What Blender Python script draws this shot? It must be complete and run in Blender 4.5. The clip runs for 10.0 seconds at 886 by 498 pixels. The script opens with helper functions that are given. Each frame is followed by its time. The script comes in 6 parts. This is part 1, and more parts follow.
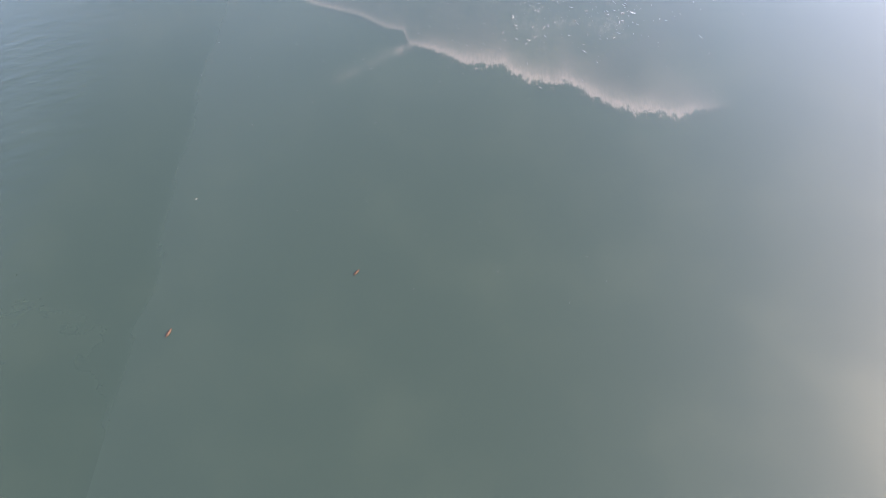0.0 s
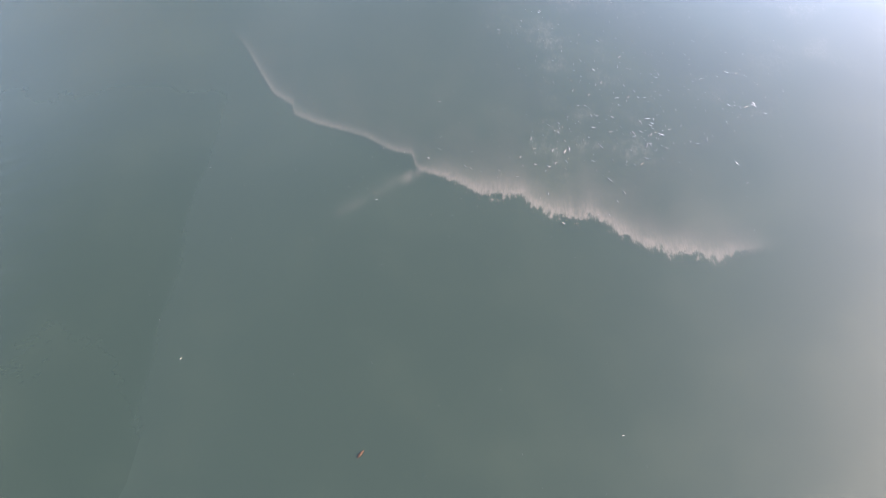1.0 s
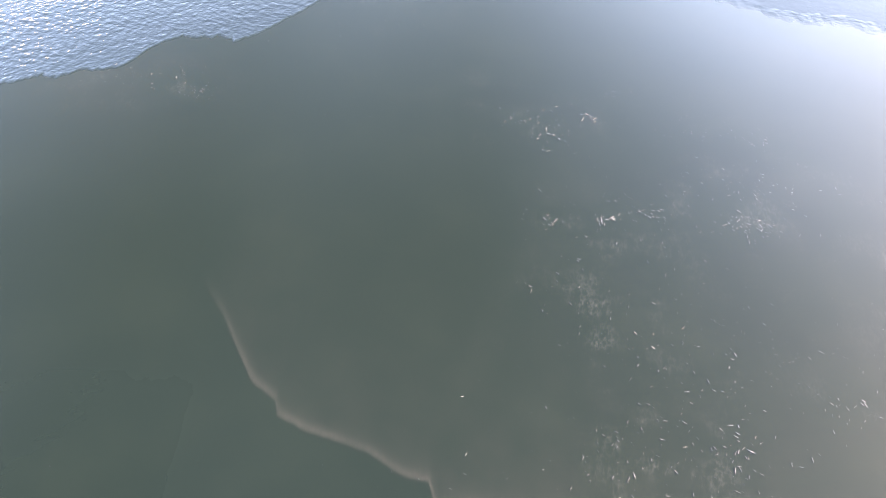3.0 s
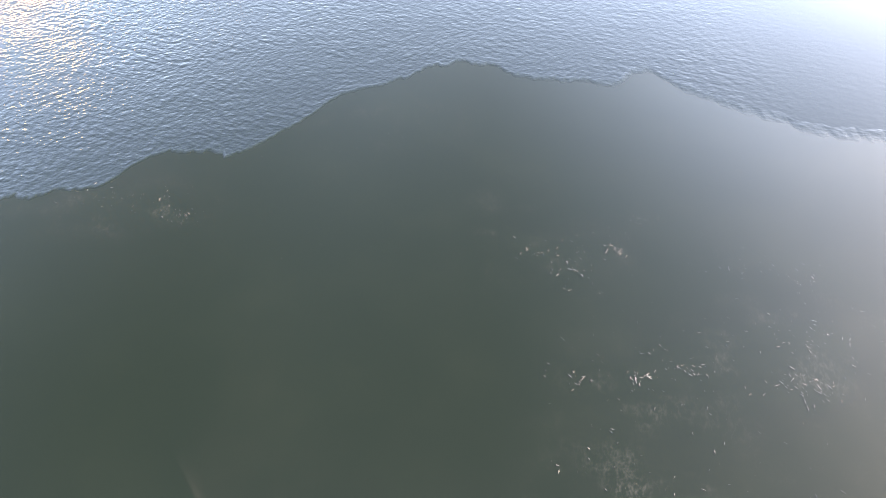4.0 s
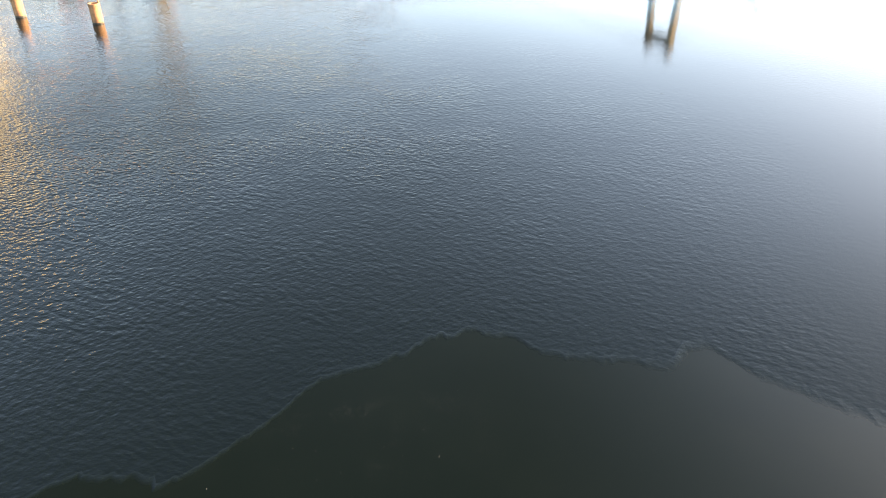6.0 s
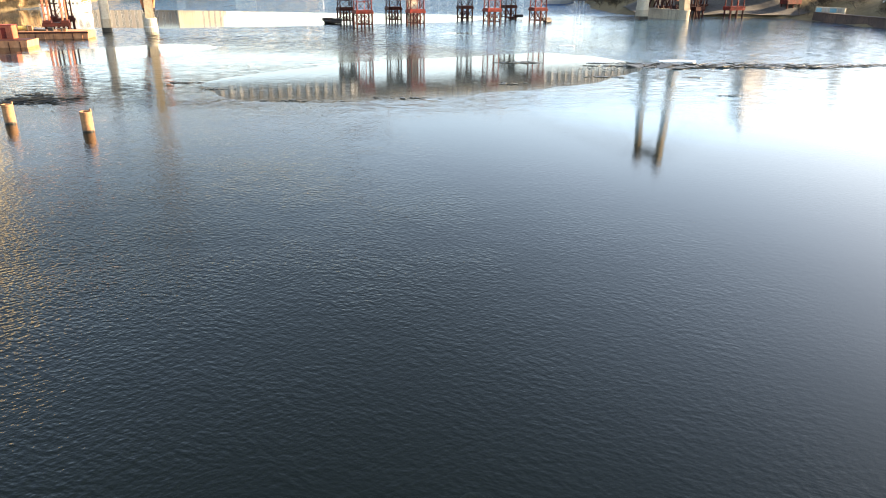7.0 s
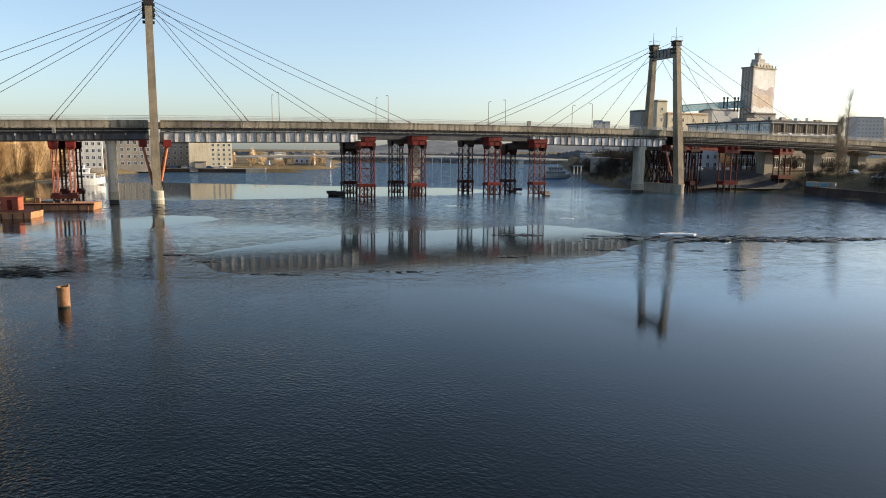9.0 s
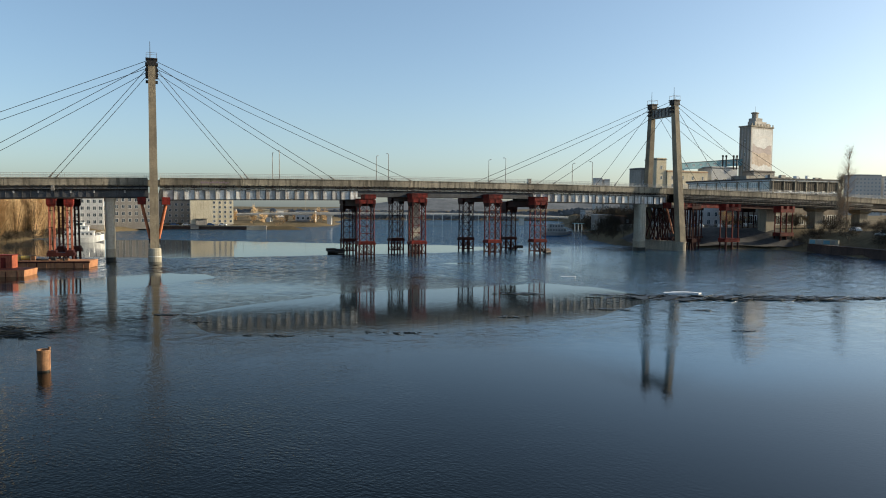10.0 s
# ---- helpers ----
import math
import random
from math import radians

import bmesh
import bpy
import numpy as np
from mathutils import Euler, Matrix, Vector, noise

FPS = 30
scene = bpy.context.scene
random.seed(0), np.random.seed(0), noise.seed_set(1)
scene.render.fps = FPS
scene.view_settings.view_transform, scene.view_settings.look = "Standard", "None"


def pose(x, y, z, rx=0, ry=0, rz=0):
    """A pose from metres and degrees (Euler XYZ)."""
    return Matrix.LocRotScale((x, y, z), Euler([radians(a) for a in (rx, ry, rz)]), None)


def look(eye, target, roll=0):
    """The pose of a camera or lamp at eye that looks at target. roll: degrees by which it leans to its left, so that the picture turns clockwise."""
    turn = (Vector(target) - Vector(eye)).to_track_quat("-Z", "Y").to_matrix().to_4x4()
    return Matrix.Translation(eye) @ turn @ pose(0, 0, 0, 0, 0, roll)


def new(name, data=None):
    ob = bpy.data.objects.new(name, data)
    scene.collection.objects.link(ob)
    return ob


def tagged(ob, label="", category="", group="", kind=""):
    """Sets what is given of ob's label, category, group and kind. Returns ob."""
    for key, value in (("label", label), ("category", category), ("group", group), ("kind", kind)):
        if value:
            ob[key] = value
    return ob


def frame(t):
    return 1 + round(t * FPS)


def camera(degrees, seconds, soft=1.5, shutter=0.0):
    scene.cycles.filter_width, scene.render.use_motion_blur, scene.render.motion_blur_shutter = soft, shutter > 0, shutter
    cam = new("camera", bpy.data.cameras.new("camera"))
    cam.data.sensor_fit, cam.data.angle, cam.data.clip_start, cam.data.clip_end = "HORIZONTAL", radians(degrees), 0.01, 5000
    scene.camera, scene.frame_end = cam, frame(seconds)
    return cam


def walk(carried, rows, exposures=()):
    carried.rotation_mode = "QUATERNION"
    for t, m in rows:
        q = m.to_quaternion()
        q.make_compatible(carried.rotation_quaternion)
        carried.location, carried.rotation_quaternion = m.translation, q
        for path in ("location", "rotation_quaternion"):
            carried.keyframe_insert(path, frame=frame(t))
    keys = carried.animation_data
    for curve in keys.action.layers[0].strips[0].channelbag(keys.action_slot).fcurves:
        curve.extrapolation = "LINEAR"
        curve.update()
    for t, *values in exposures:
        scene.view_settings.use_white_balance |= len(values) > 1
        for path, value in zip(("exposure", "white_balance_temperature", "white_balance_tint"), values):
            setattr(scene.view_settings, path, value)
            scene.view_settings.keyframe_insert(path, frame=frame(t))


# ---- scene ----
cam = camera(64.0, 10.0, soft=1.0)
PATH = [
    (0, (3.1, -15.366, 13.936), (2.983, -14.317, 12.237), -4.1),
    (0.5, (2.84, -13.682, 13.925), (2.724, -12.59, 12.254), -3.9),
    (1, (2.586, -11.999, 13.906), (2.47, -10.868, 12.26), -3.8),
    (1.5, (2.353, -10.317, 13.886), (2.237, -9.147, 12.268), -3.8),
    (2, (2.14, -8.621, 13.852), (2.025, -7.413, 12.263), -3.8),
    (2.5, (1.926, -6.939, 13.832), (1.813, -5.681, 12.282), -3.7),
    (2.7, (1.839, -6.279, 13.827), (1.727, -4.997, 12.295), -3.6),
    (4, (1.304, -2.114, 13.742), (1.197, -0.672, 12.36), -3.2),
    (4.5, (1.061, -0.563, 13.714), (0.963, 0.95, 12.409), -2.8),
    (5, (0.718, 0.951, 13.658), (0.642, 2.551, 12.459), -2.2),
    (5.2, (0.552, 1.647, 13.62), (0.491, 3.278, 12.463), -1.9),
    (6.3, (-0.453, 6.026, 12.963), (-0.433, 7.805, 12.049), -0.4),
    (6.5, (-0.528, 6.645, 12.92), (-0.5, 8.453, 12.065), 0.1),
    (7, (-0.47, 7.876, 12.828), (-0.443, 9.739, 12.101), 0.3),
    (7.5, (-0.316, 8.956, 12.796), (-0.291, 10.863, 12.194), 0.3),
    (8, (-0.144, 9.993, 12.814), (-0.122, 11.933, 12.331), 0.3),
    (8.5, (0.009, 11.016, 12.854), (0.03, 12.979, 12.472), 0.4),
    (9, (0.144, 12.05, 12.894), (0.162, 14.03, 12.615), 0.4),
    (9.5, (0.261, 13.104, 12.931), (0.277, 15.096, 12.746), 0.5),
    (10, (0.393, 14.18, 12.949), (0.407, 16.176, 12.829), 0.4),
]
# the film's own exposure drops as the bright sky comes into view
EXPOSURES = [(0, 6.13, 7150, 24), (2.5, 5.76, 7350, 24), (4.5, 4.85, 7900, 19), (5.2, 4.16, 7900, 16), (6.5, 2.98, 7850, 12), (7.5, 2.42, 7350, 12), (8.0, 1.70, 6950, 11), (8.5, 1.31, 6650, 10), (9.0, 1.00, 6500, 9), (10.0, 0.62, 6150, 4)]
walk(cam, [(t, look(eye, target, roll)) for t, eye, target, roll in PATH], EXPOSURES)

# ---- light ----
SUN_AZ, SUN_EL = 81.0, 19.0     # degrees clockwise from +y, and above the horizon
to_sun = Vector((math.sin(radians(SUN_AZ)) * math.cos(radians(SUN_EL)),
                 math.cos(radians(SUN_AZ)) * math.cos(radians(SUN_EL)), math.sin(radians(SUN_EL))))
world = bpy.data.worlds.new("sky")
scene.world = world
world.use_nodes = True
wt = world.node_tree
sky = wt.nodes.new("ShaderNodeTexSky")
sky.sky_type, sky.sun_disc = "NISHITA", False
sky.sun_elevation, sky.sun_rotation = radians(SUN_EL), radians(SUN_AZ)
sky.air_density, sky.dust_density, sky.ozone_density = 0.80, 1.7, 1.0
# thin winter haze evens out the blue of the clear sky
haze = wt.nodes.new("ShaderNodeMix")
haze.data_type = "RGBA"
haze.inputs[0].default_value = 0.10
haze.inputs[7].default_value = (2.6, 3.5, 4.2, 1)
wt.links.new(sky.outputs[0], haze.inputs[6])
wt.links.new(haze.outputs[2], wt.nodes["Background"].inputs[0])
wt.nodes["Background"].inputs[1].default_value = 0.12
sun = new("sun", bpy.data.lights.new("sun", "SUN"))
sun.data.energy, sun.data.angle, sun.data.color = 4.8, radians(0.5), (1.0, 0.82, 0.59)
sun.matrix_world = look(to_sun * 100, (0, 0, 0))

# ---- materials ----
def nodes_of(name):
    m = bpy.data.materials.new(name)
    m.use_nodes = True
    nt = m.node_tree
    return m, nt, nt.nodes["Principled BSDF"]


def math_node(nt, op, a, b=None, clamp=False):
    n = nt.nodes.new("ShaderNodeMath")
    n.operation, n.use_clamp = op, clamp
    for i, v in enumerate((a, b)):
        if v is None:
            continue
        if isinstance(v, (int, float)):
            n.inputs[i].default_value = v
        else:
            nt.links.new(v, n.inputs[i])
    return n.outputs[0]


def mix_colour(nt, fac, a, b, blend="MIX"):
    n = nt.nodes.new("ShaderNodeMix")
    n.data_type, n.blend_type = "RGBA", blend
    for sock, v in ((n.inputs[0], fac), (n.inputs[6], a), (n.inputs[7], b)):
        if isinstance(v, (int, float)):
            sock.default_value = v
        elif isinstance(v, tuple):
            sock.default_value = (*v, 1) if len(v) == 3 else v
        else:
            nt.links.new(v, sock)
    return n.outputs[2]


def ramp(nt, fac, lo, hi):
    n = nt.nodes.new("ShaderNodeMapRange")
    n.interpolation_type = "SMOOTHSTEP"
    nt.links.new(fac, n.inputs[0])
    n.inputs[1].default_value, n.inputs[2].default_value = lo, hi
    return n.outputs[0]


def noise_tex(nt, scale, detail=4.0, rough=0.55, stretch=(1, 1, 1), turn=0.0, coords="Object"):
    tc = nt.nodes.new("ShaderNodeTexCoord")
    mp = nt.nodes.new("ShaderNodeMapping")
    mp.inputs["Scale"].default_value = stretch
    mp.inputs["Rotation"].default_value = (0, 0, radians(turn))
    nt.links.new(tc.outputs[coords], mp.inputs[0])
    n = nt.nodes.new("ShaderNodeTexNoise")
    n.inputs["Scale"].default_value, n.inputs["Detail"].default_value, n.inputs["Roughness"].default_value = scale, detail, rough
    nt.links.new(mp.outputs[0], n.inputs["Vector"])
    return n.outputs[0]


def surface(name, base, dark, rough=0.7, metal=0.0, big=0.25, fine=4.0, streak=0.0, stain=None, bump=0.15, spread=0.12, spec=0.4, span=(0.50, 0.70)):
    """A weathered surface: two tones at a large scale, fine grain, runs of dirt down the wall and a tone of its own for each piece."""
    m, nt, b = nodes_of(name)
    col = mix_colour(nt, ramp(nt, noise_tex(nt, big, 5), 0.35, 0.68), base, dark)
    grain = noise_tex(nt, fine, 6, 0.65)
    col = mix_colour(nt, math_node(nt, "MULTIPLY", ramp(nt, grain, 0.3, 0.75), 0.45), col, tuple(c * 0.55 for c in dark))
    if streak:
        runs = ramp(nt, noise_tex(nt, 1.0, 5, 0.6, (1.3, 1.3, 0.12)), *span)
        col = mix_colour(nt, math_node(nt, "MULTIPLY", runs, streak), col, stain or tuple(c * 0.35 for c in dark))
    info = nt.nodes.new("ShaderNodeObjectInfo")
    tone = math_node(nt, "ADD", math_node(nt, "MULTIPLY", info.outputs["Random"], 2 * spread), 1 - spread)
    hsv = nt.nodes.new("ShaderNodeHueSaturation")
    nt.links.new(col, hsv.inputs["Color"])
    nt.links.new(tone, hsv.inputs["Value"])
    nt.links.new(hsv.outputs[0], b.inputs["Base Color"])
    b.inputs["Metallic"].default_value, b.inputs["Specular IOR Level"].default_value = metal, spec
    nt.links.new(math_node(nt, "ADD", math_node(nt, "MULTIPLY", grain, 0.25), rough - 0.12, True), b.inputs["Roughness"])
    if bump:
        bp = nt.nodes.new("ShaderNodeBump")
        bp.inputs["Strength"].default_value, bp.inputs["Distance"].default_value = bump, 0.04
        nt.links.new(grain, bp.inputs["Height"])
        nt.links.new(bp.outputs[0], b.inputs["Normal"])
    return m


def wavelets(nt, scale, length, angle, detail=1.5):
    """Short-crested wavelets: noise drawn out along its crests, which run at an angle to the x axis."""
    tc = nt.nodes.new("ShaderNodeTexCoord")
    mp = nt.nodes.new("ShaderNodeMapping")
    mp.vector_type = "TEXTURE"
    mp.inputs["Scale"].default_value = (length, 1, 1)
    mp.inputs["Rotation"].default_value = (0, 0, radians(angle))
    nt.links.new(tc.outputs["Object"], mp.inputs[0])
    n = nt.nodes.new("ShaderNodeTexNoise")
    n.inputs["Scale"].default_value, n.inputs["Detail"].default_value, n.inputs["Roughness"].default_value = scale, detail, 0.5
    nt.links.new(mp.outputs[0], n.inputs["Vector"])
    return n


def total(nt, terms):
    """The sum of outputs, each times its weight."""
    out = None
    for sock, weight in terms:
        term = math_node(nt, "MULTIPLY", sock, weight)
        out = term if out is None else math_node(nt, "ADD", out, term)
    return out


def chop(nt):
    """Height of the small wind ripples."""
    # two trains that cross, each stronger here and there, over a finer chop
    lead = ramp(nt, noise_tex(nt, 0.35, 2, 0.5), 0.3, 0.7)
    one = math_node(nt, "MULTIPLY", wavelets(nt, 4.3, 1.75, -26).outputs[0], math_node(nt, "ADD", math_node(nt, "MULTIPLY", lead, 0.9), 0.5))
    two = math_node(nt, "MULTIPLY", wavelets(nt, 5.1, 1.6, 36).outputs[0], math_node(nt, "SUBTRACT", 1.25, math_node(nt, "MULTIPLY", lead, 0.8)))
    return total(nt, [(one, 1.25), (two, 0.95), (wavelets(nt, 10.0, 1.5, -4, 1.0).outputs[0], 0.30), (wavelets(nt, 0.9, 1.8, -12).outputs[0], 0.5)])


def make_water():
    """Open river water: dark green body, crossing wind ripples that die away where skin ice forms."""
    m, nt, b = nodes_of("river_water")
    at = nt.nodes.new("ShaderNodeAttribute")
    at.attribute_name = "ripple"
    gusts = ramp(nt, noise_tex(nt, 0.10, 4, 0.55), 0.25, 0.75)
    amp = math_node(nt, "MULTIPLY", at.outputs["Fac"], math_node(nt, "ADD", math_node(nt, "MULTIPLY", gusts, 0.7), 0.55))
    h = chop(nt)
    h = math_node(nt, "MULTIPLY", h, amp)
    bp = nt.nodes.new("ShaderNodeBump")
    bp.inputs["Strength"].default_value, bp.inputs["Distance"].default_value = 1.0, 0.024
    nt.links.new(h, bp.inputs["Height"])
    # broader wavelets on the open reach, a surface tilt leaning towards the camera
    wv = nt.nodes.new("ShaderNodeAttribute")
    wv.attribute_name = "wave"
    tilt = wavelets(nt, 1.5, 2.2, -6, 3.0).outputs["Color"]
    vec = bp.outputs[0]
    for op, other in (("SUBTRACT", (0.5, 0.56, 0.5)), ("MULTIPLY", (0.5, 1.1, 0.0)), ("SCALE", wv.outputs["Fac"]), ("ADD", vec), ("NORMALIZE", None)):
        n = nt.nodes.new("ShaderNodeVectorMath")
        n.operation = op
        nt.links.new(tilt, n.inputs[0])
        if isinstance(other, tuple):
            n.inputs[1].default_value = other
        elif op == "SCALE":
            nt.links.new(other, n.inputs["Scale"])
        elif other is not None:
            nt.links.new(other, n.inputs[1])
        tilt = n.outputs[0]
    nt.links.new(tilt, b.inputs["Normal"])
    b.inputs["Roughness"].default_value, b.inputs["IOR"].default_value = 0.04, 1.333
    sheen = nt.nodes.new("ShaderNodeAttribute")
    sheen.attribute_name = "gloss"
    nt.links.new(sheen.outputs["Fac"], b.inputs["Specular IOR Level"])
    # blue tint painted into the reflections to deepen the mirrored sky
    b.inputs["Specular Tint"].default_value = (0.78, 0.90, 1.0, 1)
    # blue in the open stream's colour stands in for reflected sky
    murk = ramp(nt, noise_tex(nt, 0.05, 4), 0.3, 0.7)
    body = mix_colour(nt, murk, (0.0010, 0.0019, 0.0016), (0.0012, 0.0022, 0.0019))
    nt.links.new(mix_colour(nt, ramp(nt, sheen.outputs["Fac"], 0.46, 0.58), body, (0.022, 0.058, 0.100)), b.inputs["Base Color"])
    return m


def make_ice(frosted):
    """Thin clear ice over dark water: smooth and glossy, faintly clouded, with frost along its old edge."""
    m, nt, b = nodes_of("thin_ice_frosted" if frosted else "thin_ice")
    cloud = ramp(nt, noise_tex(nt, 0.35, 6, 0.6), 0.42, 0.75)
    body = ((0.00125, 0.0023, 0.0016), (0.0015, 0.0026, 0.0018)) if frosted else ((0.014, 0.021, 0.026), (0.022, 0.031, 0.037))
    col = mix_colour(nt, cloud, *body)
    rough = math_node(nt, "ADD", math_node(nt, "MULTIPLY", cloud, 0.02), 0.28 if frosted else 0.03)
    if not frosted:
        bp = nt.nodes.new("ShaderNodeBump")
        bp.inputs["Strength"].default_value, bp.inputs["Distance"].default_value = 1.0, 0.008
        nt.links.new(noise_tex(nt, 1.3, 3, 0.55, (0.6, 1.4, 1), 8), bp.inputs["Height"])
        nt.links.new(bp.outputs[0], b.inputs["Normal"])
    if frosted:
        def attr(name):
            a = nt.nodes.new("ShaderNodeAttribute")
            a.attribute_name = name
            return a.outputs["Fac"]
        d, amount, ragged, chips = attr("edge_distance"), attr("amount"), attr("ragged"), attr("chips")
        fingers = noise_tex(nt, 4.6, 8, 0.80, (1.6, 0.75, 1), 8)
        needles = ramp(nt, noise_tex(nt, 11.0, 4, 0.65, (1.8, 0.35, 1), 20), 0.34, 0.62)
        soft = noise_tex(nt, 1.1, 5, 0.6)
        near = math_node(nt, "POWER", 2.718, math_node(nt, "MULTIPLY", math_node(nt, "MAXIMUM", d, 0.0), -2.2))
        wob = math_node(nt, "MULTIPLY", math_node(nt, "SUBTRACT", fingers, 0.5), math_node(nt, "ADD", math_node(nt, "MULTIPLY", ragged, 1.35), 0.14))
        wob = math_node(nt, "MULTIPLY", wob, near)
        dd = math_node(nt, "ADD", d, wob)
        lip = ramp(nt, dd, -0.05, 0.11)
        width = math_node(nt, "ADD", math_node(nt, "MULTIPLY", ragged, 0.28), 0.11)
        fade = math_node(nt, "POWER", 2.718, math_node(nt, "DIVIDE", math_node(nt, "MULTIPLY", math_node(nt, "MAXIMUM", dd, 0.0), -1.0), width))
        veil = math_node(nt, "POWER", 2.718, math_node(nt, "MULTIPLY", math_node(nt, "MAXIMUM", dd, 0.0), -0.42))
        grain = math_node(nt, "ADD", math_node(nt, "MULTIPLY", math_node(nt, "MULTIPLY", needles, near), 0.16), 0.13)
        frost = math_node(nt, "ADD", math_node(nt, "MULTIPLY", fade, grain), math_node(nt, "MULTIPLY", math_node(nt, "MULTIPLY", veil, ramp(nt, soft, 0.05, 0.95)), 0.055))
        frost = math_node(nt, "MULTIPLY", math_node(nt, "MULTIPLY", frost, lip), amount, True)
        branch = math_node(nt, "MULTIPLY", attr("branch"), ramp(nt, soft, 0.30, 0.62))
        frost = math_node(nt, "MAXIMUM", frost, math_node(nt, "MULTIPLY", branch, 0.10))
        col = mix_colour(nt, frost, col, (0.0330, 0.0300, 0.0300))
        wisp = noise_tex(nt, 3.4, 5, 0.62, (1.5, 0.8, 1))
        ridge = math_node(nt, "SUBTRACT", 1.0, math_node(nt, "MULTIPLY", math_node(nt, "ABSOLUTE", math_node(nt, "SUBTRACT", wisp, 0.5)), 26.0), True)
        haze = math_node(nt, "MULTIPLY", ramp(nt, noise_tex(nt, 5.5, 4, 0.6, (1.7, 0.7, 1)), 0.52, 0.78), 0.52)
        vein = math_node(nt, "MULTIPLY", math_node(nt, "ADD", math_node(nt, "MULTIPLY", math_node(nt, "MULTIPLY", ridge, ridge), 0.45), haze), ramp(nt, noise_tex(nt, 0.8, 3, 0.5), 0.48, 0.66))
        vein = math_node(nt, "MULTIPLY", vein, chips, True)
        rough = math_node(nt, "SUBTRACT", rough, math_node(nt, "MULTIPLY", attr("skin"), 0.16))
        # the newest ice thins out to rippled water; raised specular paints glare on its right
        rim = math_node(nt, "ADD", attr("thin"), math_node(nt, "MULTIPLY", math_node(nt, "SUBTRACT", noise_tex(nt, 1.6, 5, 0.65), 0.5), 0.9))
        wet = math_node(nt, "SUBTRACT", 1.0, ramp(nt, rim, 0.0, 0.95))
        dry = math_node(nt, "SUBTRACT", 1.0, wet)
        rough = math_node(nt, "ADD", math_node(nt, "MULTIPLY", rough, dry), math_node(nt, "MULTIPLY", wet, 0.04))
        spec = math_node(nt, "ADD", math_node(nt, "MULTIPLY", math_node(nt, "MULTIPLY", attr("sheen"), 0.15), dry), math_node(nt, "MULTIPLY", wet, 0.41))
        nt.links.new(spec, b.inputs["Specular IOR Level"])
        bp = nt.nodes.new("ShaderNodeBump")
        bp.inputs["Strength"].default_value, bp.inputs["Distance"].default_value = 1.0, 0.022
        run = total(nt, [(wavelets(nt, 3.2, 3.0, 28).outputs[0], 0.5), (wavelets(nt, 5.0, 2.0, 10).outputs[0], 0.2)])
        nt.links.new(math_node(nt, "ADD", math_node(nt, "MULTIPLY", run, attr("sway")), math_node(nt, "MULTIPLY", chop(nt), math_node(nt, "MULTIPLY", wet, 0.62))), bp.inputs["Height"])
        nt.links.new(bp.outputs[0], b.inputs["Normal"])
        col = mix_colour(nt, math_node(nt, "MULTIPLY", vein, 0.50), col, (0.032, 0.034, 0.036))
    else:
        b.inputs["Specular IOR Level"].default_value = 0.20
    nt.links.new(col, b.inputs["Base Color"])
    nt.links.new(rough, b.inputs["Roughness"])
    b.inputs["IOR"].default_value = 1.31
    b.inputs["Specular Tint"].default_value = (0.84, 0.93, 1.0, 1)
    return m


def make_glass(name, tint=(0.03, 0.04, 0.05), rough=0.06, spec=0.5):
    m, nt, b = nodes_of(name)
    n = ramp(nt, noise_tex(nt, 0.8, 2), 0.3, 0.7)
    nt.links.new(mix_colour(nt, n, tint, tuple(c * 2 for c in tint)), b.inputs["Base Color"])
    b.inputs["Roughness"].default_value, b.inputs["IOR"].default_value = rough, 1.5
    b.inputs["Specular IOR Level"].default_value = spec
    return m


WATER = make_water()
ICE = make_ice(False)
ICE_FROST = make_ice(True)
SPECK = surface("clear_ice_chips", (0.105, 0.11, 0.115), (0.04, 0.042, 0.045), 0.25, fine=9, spec=0.3)
CHIP = surface("broken_ice", (0.13, 0.135, 0.14), (0.04, 0.042, 0.045), 0.18, fine=9, spec=0.6)
FLOE = surface("snowy_floe", (0.80, 0.80, 0.80), (0.55, 0.56, 0.58), 0.6)
LEAF = surface("dead_leaf", (0.008, 0.0055, 0.0045), (0.005, 0.0035, 0.003), 1.0, fine=30, spec=0.0)
SHARD = surface("wet_dark_shards", (0.030, 0.030, 0.026), (0.016, 0.016, 0.014), 0.35, spec=0.25)
CONCRETE = surface("old_concrete", (0.33, 0.29, 0.22), (0.22, 0.19, 0.145), 0.85, big=0.15, fine=2.5, streak=0.55, stain=(0.09, 0.08, 0.06))
PYLON = surface("pylon_concrete", (0.28, 0.23, 0.155), (0.18, 0.145, 0.10), 0.85, big=0.3, fine=2.5, streak=0.5, stain=(0.10, 0.08, 0.055))
BEAM = surface("stained_edge_beam", (0.34, 0.295, 0.22), (0.125, 0.108, 0.082), 0.85, big=0.13, fine=2.0, streak=0.8, stain=(0.07, 0.06, 0.042), spread=0.2, span=(0.46, 0.66))
PALE = surface("pale_concrete", (0.44, 0.40, 0.32), (0.31, 0.28, 0.22), 0.85, big=0.2, fine=2.5, streak=0.4, stain=(0.15, 0.13, 0.10))
GIRDER = surface("white_painted_girder", (0.74, 0.73, 0.70), (0.46, 0.44, 0.41), 0.6, big=0.45, fine=2.0, streak=0.7, stain=(0.15, 0.10, 0.065), span=(0.45, 0.63), spread=0.2)
# darkened to put the shade under the deck into the colour
DARKSTEEL = surface("dark_steel", (0.035, 0.032, 0.03), (0.02, 0.018, 0.017), 0.6, metal=0.3, streak=0.4, stain=(0.10, 0.05, 0.03))
